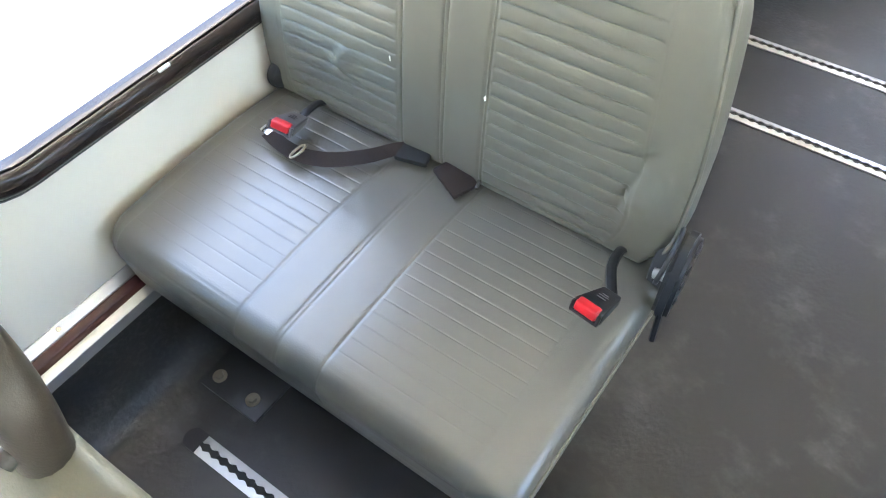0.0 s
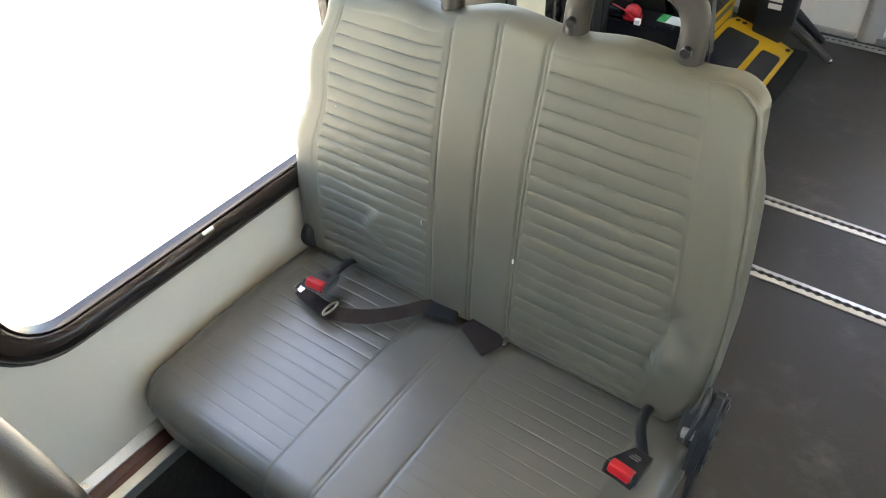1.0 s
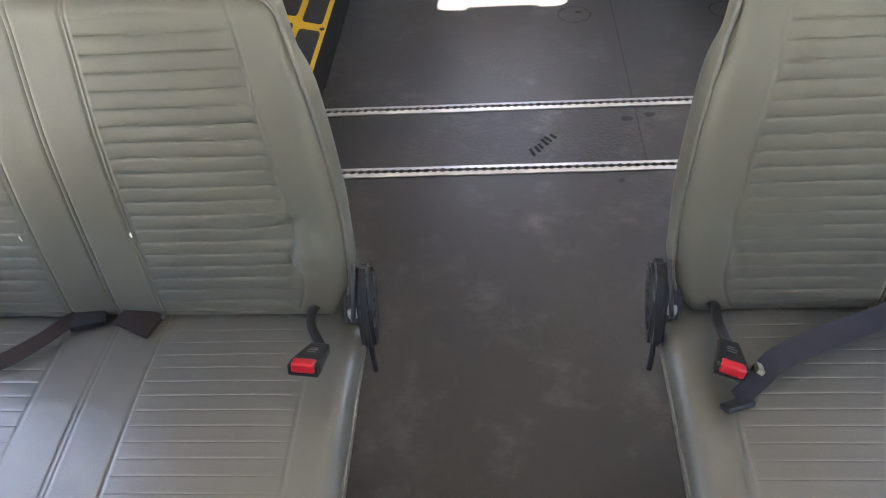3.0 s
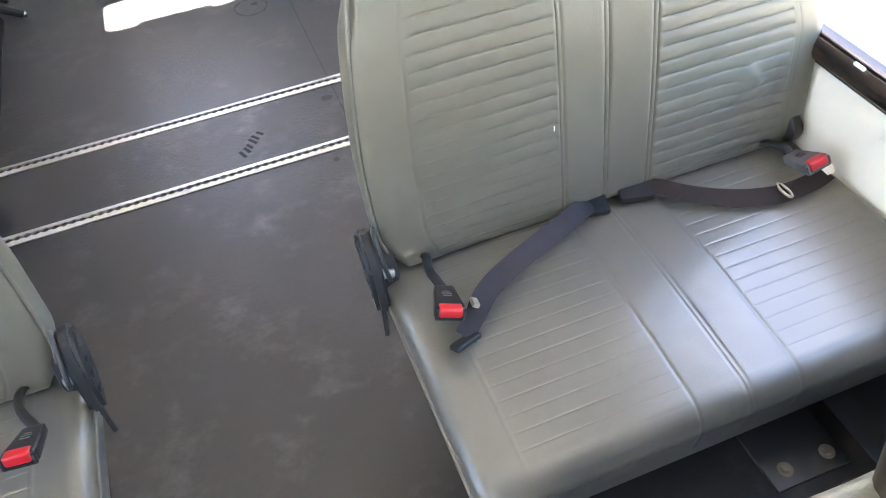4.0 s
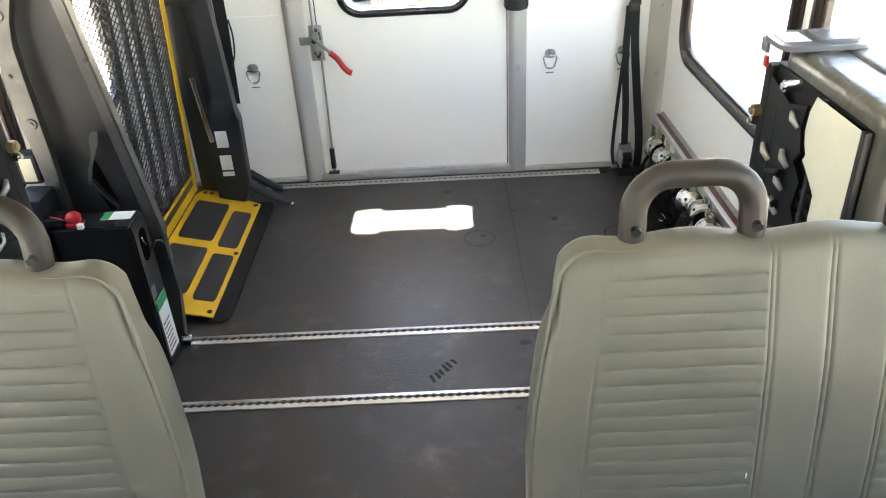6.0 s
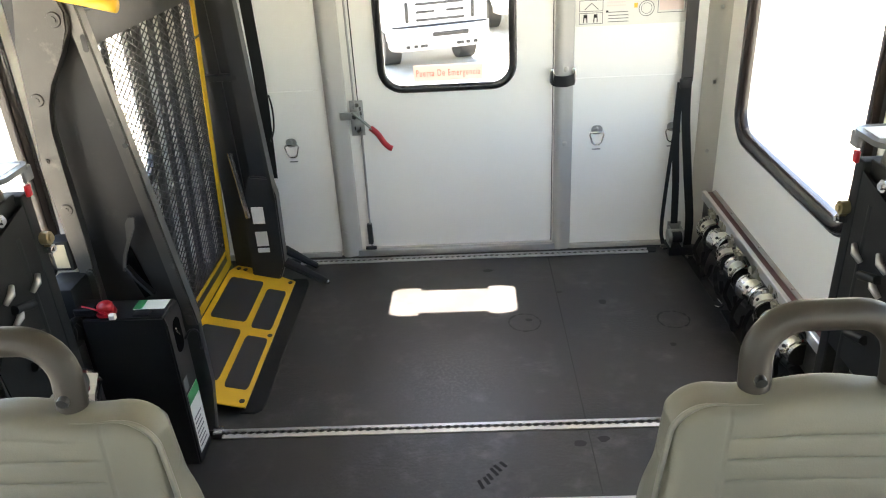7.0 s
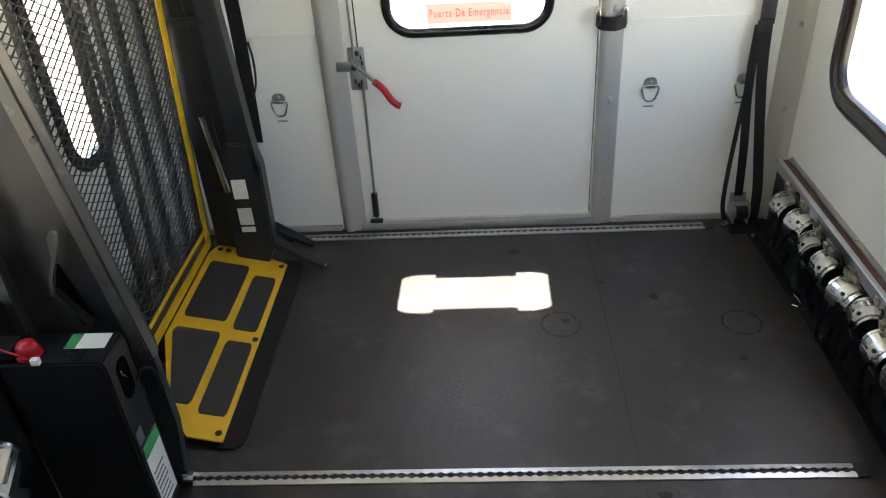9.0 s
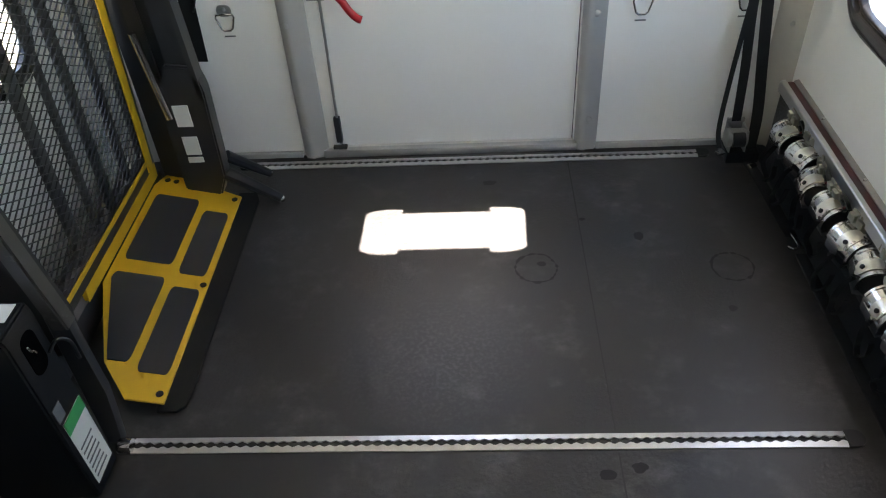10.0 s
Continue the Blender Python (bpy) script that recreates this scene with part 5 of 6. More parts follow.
# ---------------------------------------------------------------- belt retractors along the wall
def reel(loc, turn=0.0, tilt=0.0, size=1.35):
    x, y, z = loc
    r = thing("belt_retractor", loc, "chrome wheelchair tie-down reel with black webbing tail", "retractor", "tie-down reels along the wall")
    m0 = Matrix.Translation(loc) @ Euler((0, radians(tilt), radians(turn))).to_matrix().to_4x4() @ Matrix.Scale(size, 4)

    def sh(name, fn, material, label="", smooth=35):
        bm = bmesh.new()
        fn(bm)
        bmesh.ops.transform(bm, matrix=m0, verts=bm.verts)
        return part(name, bm, material, r, label, smooth)

    def shell_arc(bm, r0, r1, a0, a1, y0, y1, cz=0.034):
        n = 10
        an = [radians(a0 + (a1 - a0) * k / n) for k in range(n + 1)]
        prism(bm, [(r1 * math.cos(a), cz + r1 * math.sin(a)) for a in an] + [(r0 * math.cos(a), cz + r0 * math.sin(a)) for a in an[::-1]], "y", y0, y1)

    def tongue(bm):
        """The curved cover flap with a rounded free end on the aisle side."""
        n, w = 12, 0.019
        top, low = [], []
        for k in range(n + 1):
            a = radians(58 + 118 * k / n)
            q = max(0.0, (k / n - 0.72) / 0.28)
            half = w * math.sqrt(max(0.02, 1 - q * q))
            for r0, rows in ((0.0445, top), (0.0425, low)):
                rows.append([bm.verts.new((r0 * math.cos(a), -0.012 + e * half, 0.034 + r0 * math.sin(a))) for e in (-1, 1)])
        for rows in (top, low):
            for p, q in zip(rows, rows[1:]):
                bm.faces.new((p[0], p[1], q[1], q[0]))
        for e in (0, 1):
            for k in range(n):
                bm.faces.new((top[k][e], top[k + 1][e], low[k + 1][e], low[k][e]))
        for k in (0, n):
            bm.faces.new((top[k][0], top[k][1], low[k][1], low[k][0]))

    def housing(bm):
        shell_arc(bm, 0.0385, 0.041, 30, 176, -0.044, 0.042)
        bx(bm, -0.040, 0.026, -0.0385, -0.036, 0.010, 0.050, 0.001)
        bx(bm, 0.006, 0.034, -0.030, 0.018, 0.066, 0.070, 0.001)
    hs = sh("housing", housing, CHROME)
    sh("flap", tongue, NICKEL, "polished cover flap", 40)
    sh("hole", lambda bm: cyl(bm, (-0.034, -0.016, 0.062), (-0.0375, -0.016, 0.0645), 0.0058, n=10), BLACK)
    sh("lip", lambda bm: shell_arc(bm, 0.046, 0.0485, 160, 204, -0.014, 0.030), CHROME)
    sh("spool", lambda bm: cyl(bm, (0, -0.040, 0.032), (0, 0.040, 0.032), 0.036, n=16), WEB_BLACK)
    sh("ratchet", lambda bm: cyl(bm, (0, -0.034, 0.034), (0, -0.029, 0.034), 0.029, n=14), GALV)
    sh("knob", lambda bm: (cyl(bm, (0.012, -0.030, 0.088), (0.020, -0.030, 0.090), 0.021, n=16), cyl(bm, (0.006, -0.030, 0.087), (0.012, -0.030, 0.088), 0.009, n=10)), BLACK, "black wind-up knob")
    sh("release", lambda bm: bx(bm, 0.010, 0.024, -0.034, -0.020, 0.072, 0.083, 0.003), DARKRED, "dark red release tab")
    sh("rim", lambda bm: shell_arc(bm, 0.041, 0.0455, 20, 185, -0.050, -0.044), CHROME, "bright end rim")
    sh("rim", lambda bm: shell_arc(bm, 0.040, 0.0435, 30, 150, 0.036, 0.042), CHROME)
    for e in ((-0.002, 0.030) if size < 1.3 else ()):
        sh("guide", lambda bm: (bx(bm, 0.006, 0.012, e - 0.013, e + 0.013, 0.070, 0.112, 0.002), bx(bm, -0.004, 0.0055, e - 0.011, e + 0.011, 0.086, 0.106, 0.002)), GUIDE, "tan belt guide plate")
    if size > 1.3:
        sh("cover_plate", lambda bm: (bx(bm, -0.036, 0.032, -0.040, 0.022, 0.0755, 0.080, 0.002), bx(bm, -0.036, 0.032, -0.042, -0.0385, 0.050, 0.080, 0.001)), SATIN, "bright satin cover plate")
        sh("cover_flap", lambda bm: prism(bm, rrect(-0.026, 0.024, -0.028, 0.018, 0.010, 5), "z", 0.0802, 0.0825), SATIN)
        sh("hole", lambda bm: cyl(bm, (-0.016, -0.020, 0.0826), (-0.016, -0.020, 0.0832), 0.005, n=10), BLACK)
        sh("release", lambda bm: bx(bm, 0.000, 0.014, 0.004, 0.020, 0.0826, 0.088, 0.003), DARKRED, "dark red release tab")
        sh("wire_loop", lambda bm: sweep(bm, smooth_path([(-0.04, -0.03, 0.03), (0.0, -0.055, 0.028), (0.04, -0.06, 0.01), (0.055, -0.045, -0.03), (0.05, -0.03, -0.05)], 6), circ(0.0042, 8)), CHROME, "bright bent hook", "all")
        sh("side_disc", lambda bm: (cyl(bm, (-0.046, -0.004, 0.060), (-0.040, -0.004, 0.062), 0.020, n=20), cyl(bm, (-0.050, -0.004, 0.0595), (-0.045, -0.004, 0.060), 0.009, n=12)), CHROME)
    sh("foot", lambda bm: bx(bm, -0.035, 0.045, -0.026, 0.026, -0.014, 0.0, 0.003), STEEL)

    def tail(bm):
        g = random.Random(round(1000 * (x + 3 * y)))
        pts = [(-0.036, 0, 0.015), (-0.048, 0.004, -0.01), (-0.048 - 0.012 * g.random(), 0.02 * g.random(), -0.05), (-0.046, 0.03 * g.random(), -0.09), (-0.040, 0.02, -0.115 - 0.01 * g.random()), (-0.03, 0.0, -0.10), (-0.03, -0.01, -0.05)]
        sweep(bm, smooth_path(pts, 6), strip(0.014, 0.003), up=(0, 1, 0))
    sh("webbing", tail, WEB_BLACK, "", 50)
    return r


NICKEL = mat("worn_nickel", (0.80, 0.77, 0.70), (0.66, 0.62, 0.54), 0.28, metal=0.75, scale=22, fine=120, bump=0.06, rvar=0.08)
SATIN = mat("satin_plate", (0.78, 0.74, 0.66), (0.66, 0.62, 0.54), 0.34, metal=0.35, scale=22, fine=120, bump=0.06, rvar=0.08)
MATT = mat("matt_black", (0.006, 0.006, 0.006), (0.010, 0.010, 0.010), 0.55, scale=12, fine=300, bump=0.3, spec=0.2)
BRASS = mat("dull_brass", (0.45, 0.35, 0.20), (0.38, 0.30, 0.18), 0.35, metal=0.9, scale=30)
GREYCOVER = mat("grey_cover", (0.14, 0.14, 0.14), (0.11, 0.11, 0.11), 0.22, scale=12)
GUIDE = mat("belt_guide", (0.33, 0.31, 0.24), (0.24, 0.225, 0.18), 0.42, metal=0.4, scale=40)
for k, y in enumerate((0.955, 0.830, 0.706, 0.579, 0.460, 0.336, 0.213, 0.098)):
    reel((1.236, y, 0.165 + 0.007 * math.sin(k * 2.7)), 14 * math.sin(k * 2.1), 9 * math.sin(k * 1.7) - 4, 1.08)
rack = thing("reel_rack", (1.235, 0.5, 0.0), "black rail holding tie-down reels, with black sheets for the shade below", "rack")
# below the rail, black plate and floor strip stand for the shade behind the reels
for pname, x0, x1, y1, z0, z1 in (("rail", 1.220, 1.252, 1.0, 0.128, 0.150), ("shade_plate", 1.226, 1.250, 1.0, 0.010, 0.128), ("shade_strip", 1.196, 1.231, 0.64, 0.0, 0.010)):
    bm = bmesh.new()
    bx(bm, x0, x1, -0.02, y1, z0, z1, 0.003)
    part(pname, bm, MATT, rack)
for loc, tn in (((1.105, -0.440, 0.335), 12), ((1.110, -0.580, 0.320), -10), ((-0.775, -0.385, 0.385), 18), ((-0.755, -0.540, 0.340), -10)):
    reel(loc, tn, -10 if loc[0] > 0 else 12, 1.45)
    # added support: a black block that fills the dark space below the reel
    bm = bmesh.new()
    bx(bm, loc[0] - 0.02, loc[0] + 0.02, loc[1] - 0.02, loc[1] + 0.02, 0.0, loc[2] - 0.022, 0.004)
    bx(bm, loc[0] - 0.055, loc[0] + 0.055, loc[1] - 0.04, loc[1] + 0.04, loc[2] - 0.034, loc[2] - 0.019, 0.003)
    solo("added_stand", bm, MATT, (loc[0], loc[1], 0.0), "added black block for the dark under a tie-down reel", "stand", "reel stands")


# ---------------------------------------------------------------- folded flip-up seats behind the double seats
def flip_seat(mir, label):
    """A double seat folded up against the wall, its black underside towards the aisle. mir: False right, True left."""
    X = (lambda x: 2 * CX - x) if mir else (lambda x: x)
    f = thing("folding_seat", (X(1.2), -0.55, 0.0), label, "folding seat", "folded seats by the wall")

    def bb(bm, x0, x1, y0, y1, z0, z1, bev=0.0, rot=None):
        a, b = sorted((X(x0), X(x1)))
        bx(bm, a, b, y0, y1, z0, z1, bev, rot, 3)
    bm = bmesh.new()
    bb(bm, 1.118, 1.24, -0.80, -0.35, 0.47, 1.03, 0.030)
    part("cushion", bm, VINYL_OLD, f, "grey-beige vinyl cushion turned up", smooth=50)
    bm = bmesh.new()
    bb(bm, 1.215, 1.295, -0.82, -0.34, 0.50, 1.035, 0.030)
    part("backrest", bm, VINYL_OLD, f, "grey-beige vinyl backrest on the wall", smooth=50)
    bm = bmesh.new()
    bb(bm, 1.112, 1.140, -0.775, -0.335, 0.50, 0.985, 0.006)
    pan = part("seat_pan", bm, MATT, f, "black ribbed underside of the folded cushion")
    for k in range(9):
        bm = bmesh.new()
        bb(bm, 1.104, 1.113, -0.765, -0.46, 0.52 + 0.03 * k, 0.535 + 0.03 * k, 0.003)
        part("rib", bm, MATT, pan)
    bm = bmesh.new()
    for y in (-0.775, -0.60):
        bb(bm, 1.100, 1.114, y, y + 0.014, 0.50, 0.985, 0.003)
    part("frame_bar", bm, STEEL, f)
    # notice sheet with a torn lower edge
    bm = bmesh.new()
    pts = [(-0.762, 0.985), (-0.575, 0.985), (-0.556, 0.945), (-0.552, 0.90), (-0.562, 0.872), (-0.575, 0.855), (-0.566, 0.838), (-0.590, 0.825), (-0.640, 0.790), (-0.640, 0.72), (-0.762, 0.70)]
    xs = sorted((X(1.0985), X(1.0995)))
    prism(bm, pts, "x", xs[0], xs[1])
    sh = part("sheet", bm, CREAMPAPER, f, "creased cream notice sheet")
    # mechanism at the rear end
    bm = bmesh.new()
    bb(bm, 1.095, 1.20, -0.345, -0.305, 0.05, 0.98, 0.008)
    part("end_frame", bm, MATT, f, "black steel end frame")
    bm = bmesh.new()
    cyl(bm, (X(1.115), -0.40, 0.06), (X(1.115), -0.40, 0.90), 0.020, n=16)
    cyl(bm, (X(1.115), -0.40, 0.55), (X(1.115), -0.40, 0.92), 0.012, n=16)
    part("gas_strut", bm, MATT, f)
    for y, z, r in ((-0.463, 0.972, 0.014), (-0.315, 0.862, 0.016), (-0.315, 0.835, 0.011)):
        bm = bmesh.new()
        cyl(bm, (X(1.112), y, z), (X(1.076), y, z), r, n=14)
        cyl(bm, (X(1.078), y, z), (X(1.070), y, z), r * 0.6, n=8)
        part("bolt", bm, BRASS if r == 0.016 else CHROME, f)
    for y, z in ((-0.515, 0.915), (-0.500, 0.815), (-0.495, 0.755), (-0.490, 0.690), (-0.400, 0.79)):
        bm = bmesh.new()
        sweep(bm, [(X(1.090), y + 0.018, z + 0.012), (X(1.084), y, z), (X(1.090), y - 0.020, z - 0.014)], lambda t: circ(0.0085 if 0.2 < t < 0.8 else 0.006, 10))
        part("pin", bm, GALV, f, "worn steel pin", smooth="all")
    bm = bmesh.new()
    pts = [(-0.345, 0.96), (-0.46, 0.93), (-0.545, 0.955), (-0.535, 0.90), (-0.552, 0.85), (-0.530, 0.82), (-0.575, 0.79), (-0.560, 0.72), (-0.60, 0.68), (-0.58, 0.52), (-0.345, 0.52)]
    xs = sorted((X(1.0965), X(1.104)))
    prism(bm, pts, "x", xs[0], xs[1])
    part("mechanism_plate", bm, MATT, f, "black notched mechanism plate")
    for z in (0.76, 0.68, 0.61):
        bm = bmesh.new()
        cyl(bm, (X(1.09), -0.50, z + 0.015), (X(1.09), -0.43, z - 0.01), 0.011, n=12)
        part("spring", bm, MATT, f)
    bm = bmesh.new()
    a, b = sorted((X(1.078), X(1.282)))
    prism(bm, rrect(a, b, -0.425, -0.288, 0.035, 6), "z", 1.034, 1.046)
    bb(bm, 1.080, 1.090, -0.33, -0.295, 1.005, 1.040, 0.004)
    bb(bm, 1.17, 1.255, -0.405, -0.31, 1.045, 1.054, 0.008)
    cv = part("top_cover", bm, GREYCOVER, f, "glossy grey plastic latch cover")
    bm = bmesh.new()
    bb(bm, 1.095, 1.155, -0.385, -0.310, 1.0462, 1.0475)
    part("sticker", bm, PAPER, cv)
    bm = bmesh.new()
    bb(bm, 1.082, 1.092, -0.332, -0.315, 0.972, 1.00, 0.004)
    part("release_tab", bm, RED, f, "red release tab")
    bm = bmesh.new()
    bb(bm, 1.10, 1.25, -0.74, -0.40, 0.002, 0.05, 0.006)
    bb(bm, 1.12, 1.20, -0.70, -0.44, 0.05, 0.50, 0.006)
    part("pedestal", bm, STEEL, f)


flip_seat(False, "grey-beige vinyl seat folded up against the wall under a window")
flip_seat(True, "grey-beige vinyl seat folded up against the wall by the lift")


# ---------------------------------------------------------------- wheelchair lift
TANLABEL = mat("tan_label", (0.40, 0.34, 0.22), (0.32, 0.27, 0.18), 0.5, scale=30)
MATTRUBBER = mat("black_rubber", (0.009, 0.009, 0.009), (0.013, 0.013, 0.013), 0.7, scale=14, fine=500, bump=0.4, spec=0.25)


def lift():
    L = thing("wheelchair_lift", (-0.75, 0.5, 0.0), "black steel wheelchair lift folded in its doorway with yellow inner ramp", "lift")
    # ramp plate sloping down to the floor
    x0, z0, x1, z1 = -0.815, 0.075, -0.535, 0.010

    def on(w, v, lift_by=0.0):
        y = 0.117 + 0.88 * v
        return (x0 + (x1 - x0) * w, y, z0 + (z1 - z0) * w + lift_by)
    bm = bmesh.new()
    out = [(0.36, 0.12), (0.66, 0.0), (1.0, 0.0), (1.0, 0.99), (0.55, 1.03), (0.5, 1.07), (0.10, 1.07), (0.05, 1.03), (0.0, 0.98), (0.0, 0.44)]
    a = [bm.verts.new(on(w, v)) for w, v in out]
    b = [bm.verts.new(on(w, v, 0.006)) for w, v in out]
    bm.faces.new(a[::-1])
    bm.faces.new(b)
    for i in range(len(out)):
        bm.faces.new((a[i], a[(i + 1) % len(out)], b[(i + 1) % len(out)], b[i]))
    ramp = part("ramp_plate", bm, YELLOW, L, "worn yellow steel ramp plate")
    for w0, w1, v0, v1 in ((0.08, 0.57, 0.565, 0.93), (0.66, 0.94, 0.53, 0.875), (0.06, 0.57, 0.13, 0.50), (0.66, 0.95, 0.10, 0.465)):
        bm = bmesh.new()
        pts = rrect(w0, w1, v0, v1, 0.035, 4)
        if w0 < 0.3 and v0 < 0.3:
            pts = [(max(w, 0.36 - (v - 0.12) * 1.125 + 0.03), v) for w, v in pts]
        a = [bm.verts.new(on(w, v, 0.0062)) for w, v in pts]
        b = [bm.verts.new(on(w, v, 0.0082)) for w, v in pts]
        bm.faces.new(b)
        for i in range(len(pts)):
            bm.faces.new((a[i], a[(i + 1) % len(pts)], b[(i + 1) % len(pts)], b[i]))
        part("grip_pad", bm, GRIT, ramp, "black anti-slip pad")
    for w, v in ((0.94, 0.965), (0.94, 0.03), (0.955, 0.49), (0.12, 1.02), (0.22, 1.02)):
        bm = bmesh.new()
        p = on(w, v, 0.006)
        cyl(bm, p, (p[0], p[1], p[2] + 0.003), 0.010, n=12)
        part("bolt", bm, BLACK, ramp)
    bm = bmesh.new()
    prism(bm, [(-0.55, 0.10), (-0.50, 0.098), (-0.480, 0.115), (-0.474, 0.15), (-0.474, 0.98), (-0.49, 1.02), (-0.55, 1.02)], "z", 0.0005, 0.009)
    part("rubber_edge", bm, MATTRUBBER, L, "black rubber ramp edge")
    bm = bmesh.new()
    prism(bm, [(-0.83, 0.085), (-0.818, 0.085), (-0.812, 0.17), (-0.835, 0.17)], "y", 0.42, 1.03)
    part("hinge_flange", bm, YELLOW, L, "scuffed yellow hinge flange")
    bm = bmesh.new()
    bx(bm, -0.95, -0.82, 0.15, 1.06, 0.001, 0.09, 0.005)
    part("base_beam", bm, STEEL, L)
    # folded platform: frame, ribs and expanded-metal mesh, leaning in slightly
    def px(z):
        return -0.805 + 0.05 * (z - 0.16)
    ya, yb, za, zb = 0.16, 0.965, 0.20, 1.215

    def bar(y0, y1, z0, z1, d0, d1, material, name, label=""):
        bm = bmesh.new()
        vs = bx(bm, d0, d1, y0, y1, z0, z1, 0.003)
        for v in bm.verts:
            v.co.x += px(v.co.z)
        return part(name, bm, material, L, label)
    bar(yb, yb + 0.05, 0.15, 1.5, -0.03, 0.0, STEEL, "platform_frame")
    bar(yb - 0.016, yb + 0.026, 0.15, 1.075, 0.001, 0.006, YELLOW, "edge_strip", "yellow reflective edge strip")
    bar(yb - 0.016, yb + 0.026, 1.085, 1.5, 0.001, 0.006, YELLOW, "edge_strip", "yellow reflective edge strip")
    bar(ya, yb, za - 0.06, za, -0.03, 0.0, STEEL, "platform_frame")
    bar(ya, yb, za - 0.022, za - 0.004, 0.001, 0.006, YELLOW, "edge_strip", "yellow reflective edge strip")
    bar(ya - 0.1, yb, zb, zb + 0.09, -0.035, 0.0, GREYSTEEL, "platform_frame")
    for y, wide in ((0.235, 0.016), (0.462, 0.040), (0.590, 0.022), (0.690, 0.036), (0.835, 0.030)):
        bar(y, y + wide, za, zb, -0.027, -0.011, GREYSTEEL, "platform_rib")
    bm = bmesh.new()
    dy, dz = 0.0235, 0.0125

    def strand(p, q):
        """A thin flat strand from p to q in the panel's plane (y, z)."""
        (y0, z0), (y1, z1) = p, q
        n = Vector((y1 - y0, z1 - z0)).normalized()
        o = Vector((-n.y, n.x)) * 0.00125
        v = []
        for yy, zz in ((y0 + o.x, z0 + o.y), (y0 - o.x, z0 - o.y), (y1 - o.x, z1 - o.y), (y1 + o.x, z1 + o.y)):
            v.append((bm.verts.new((px(zz) - 0.006, yy, zz)), bm.verts.new((px(zz) - 0.0095, yy, zz))))
        bm.faces.new([q[0] for q in v])
        bm.faces.new([q[1] for q in v][::-1])
        bm.faces.new((v[1][0], v[0][0], v[0][1], v[1][1]))
        bm.faces.new((v[3][0], v[2][0], v[2][1], v[3][1]))
        bm.faces.new((v[0][0], v[3][0], v[3][1], v[0][1]))
        bm.faces.new((v[2][0], v[1][0], v[1][1], v[2][1]))
    W, Hh = yb - ya, zb - za
    slope = dz / dy
    step = 2 * dz
    n = int((Hh + W * slope) / step)
    for k in range(n + 1):
        c = za - W * slope + k * step
        y0 = ya if c >= za else ya + (za - c) / slope
        y1 = yb if c + W * slope <= zb else ya + (zb - c) / slope
        if y1 - y0 > 0.01:
            strand((y0, c + (y0 - ya) * slope), (y1, c + (y1 - ya) * slope))
            strand((ya + yb - y0, c + (y0 - ya) * slope), (ya + yb - y1, c + (y1 - ya) * slope))
    part("mesh_panel", bm, GREYSTEEL, L, "expanded-metal platform mesh", smooth=False)
    # near tower: side plate, riveted post, sloping bar
    bm = bmesh.new()
    prism(bm, [(-0.90, 0.30), (-0.60, 0.30), (-0.58, 0.44), (-0.708, 1.36), (-0.76, 1.42), (-0.90, 1.42)], "y", 0.030, 0.040)
    part("side_plate", bm, PLATE, L, "dark grey tower side plate")
    bm = bmesh.new()
    prism(bm, [(-0.608, 0.42), (-0.572, 0.42), (-0.698, 1.36), (-0.735, 1.36)], "y", -0.012, 0.028)
    bmesh.ops.bevel(bm, geom=list(bm.edges), offset=0.004, segments=2, affect="EDGES")
    part("tower_bar", bm, BARSTEEL, L, "worn grey steel tower bar")
    bm = bmesh.new()
    prism(bm, [(-0.868, 0.50), (-0.826, 0.50), (-0.829, 0.74), (-0.832, 0.92), (-0.838, 1.035), (-0.826, 1.10), (-0.800, 1.155), (-0.755, 1.225), (-0.722, 1.285), (-0.716, 1.33), (-0.742, 1.40), (-0.83, 1.40), (-0.862, 1.25), (-0.872, 1.13), (-0.890, 0.92)], "y", -0.030, 0.0)
    bmesh.ops.bevel(bm, geom=list(bm.edges), offset=0.005, segments=2, affect="EDGES")
    post = part("tower_post", bm, LIFTPOST, L, "worn tan-grey riveted tower post")
    for x, z, r in ((-0.748, 1.313, 0.019), (-0.845, 1.118, 0.017), (-0.852, 0.815, 0.016), (-0.866, 0.955, 0.007), (-0.84, 0.62, 0.012)):
        bm = bmesh.new()
        cyl(bm, (x, -0.031, z), (x, -0.035, z), r, r * 0.9, n=20)
        cyl(bm, (x, -0.035, z), (x, -0.038, z), r * 0.45, n=6)
        part("rivet", bm, LIFTPOST, post)
    # no hole is cut; a dark plate carries the slot's shade
    bm = bmesh.new()
    prism(bm, rrect(-0.703, -0.689, 1.228, 1.272, 0.0068, 5), "y", -0.0135, -0.0115)
    part("slot", bm, DARKHOLE, L, "near-black plate for the shade in the tower bar slot")
    bm = bmesh.new()
    cyl(bm, (-0.655, -0.013, 0.985), (-0.655, -0.020, 0.985), 0.008, n=6)
    part("bolt", bm, STEEL, L)
    # the blade catches light, which the paler bar steel colour gives
    bm = bmesh.new()
    prism(bm, [(-0.764, 0.603), (-0.752, 0.650), (-0.729, 0.700), (-0.722, 0.752), (-0.709, 0.770), (-0.692, 0.768), (-0.700, 0.735), (-0.726, 0.684), (-0.742, 0.652), (-0.757, 0.600)], "y", 0.004, 0.010)
    part("guard_flap", bm, BARSTEEL, L, "bent steel guard flap, paler grey for its lit face")
    # the plate is uncut; a black sheet paints the opening's darkness on it
    bm = bmesh.new()
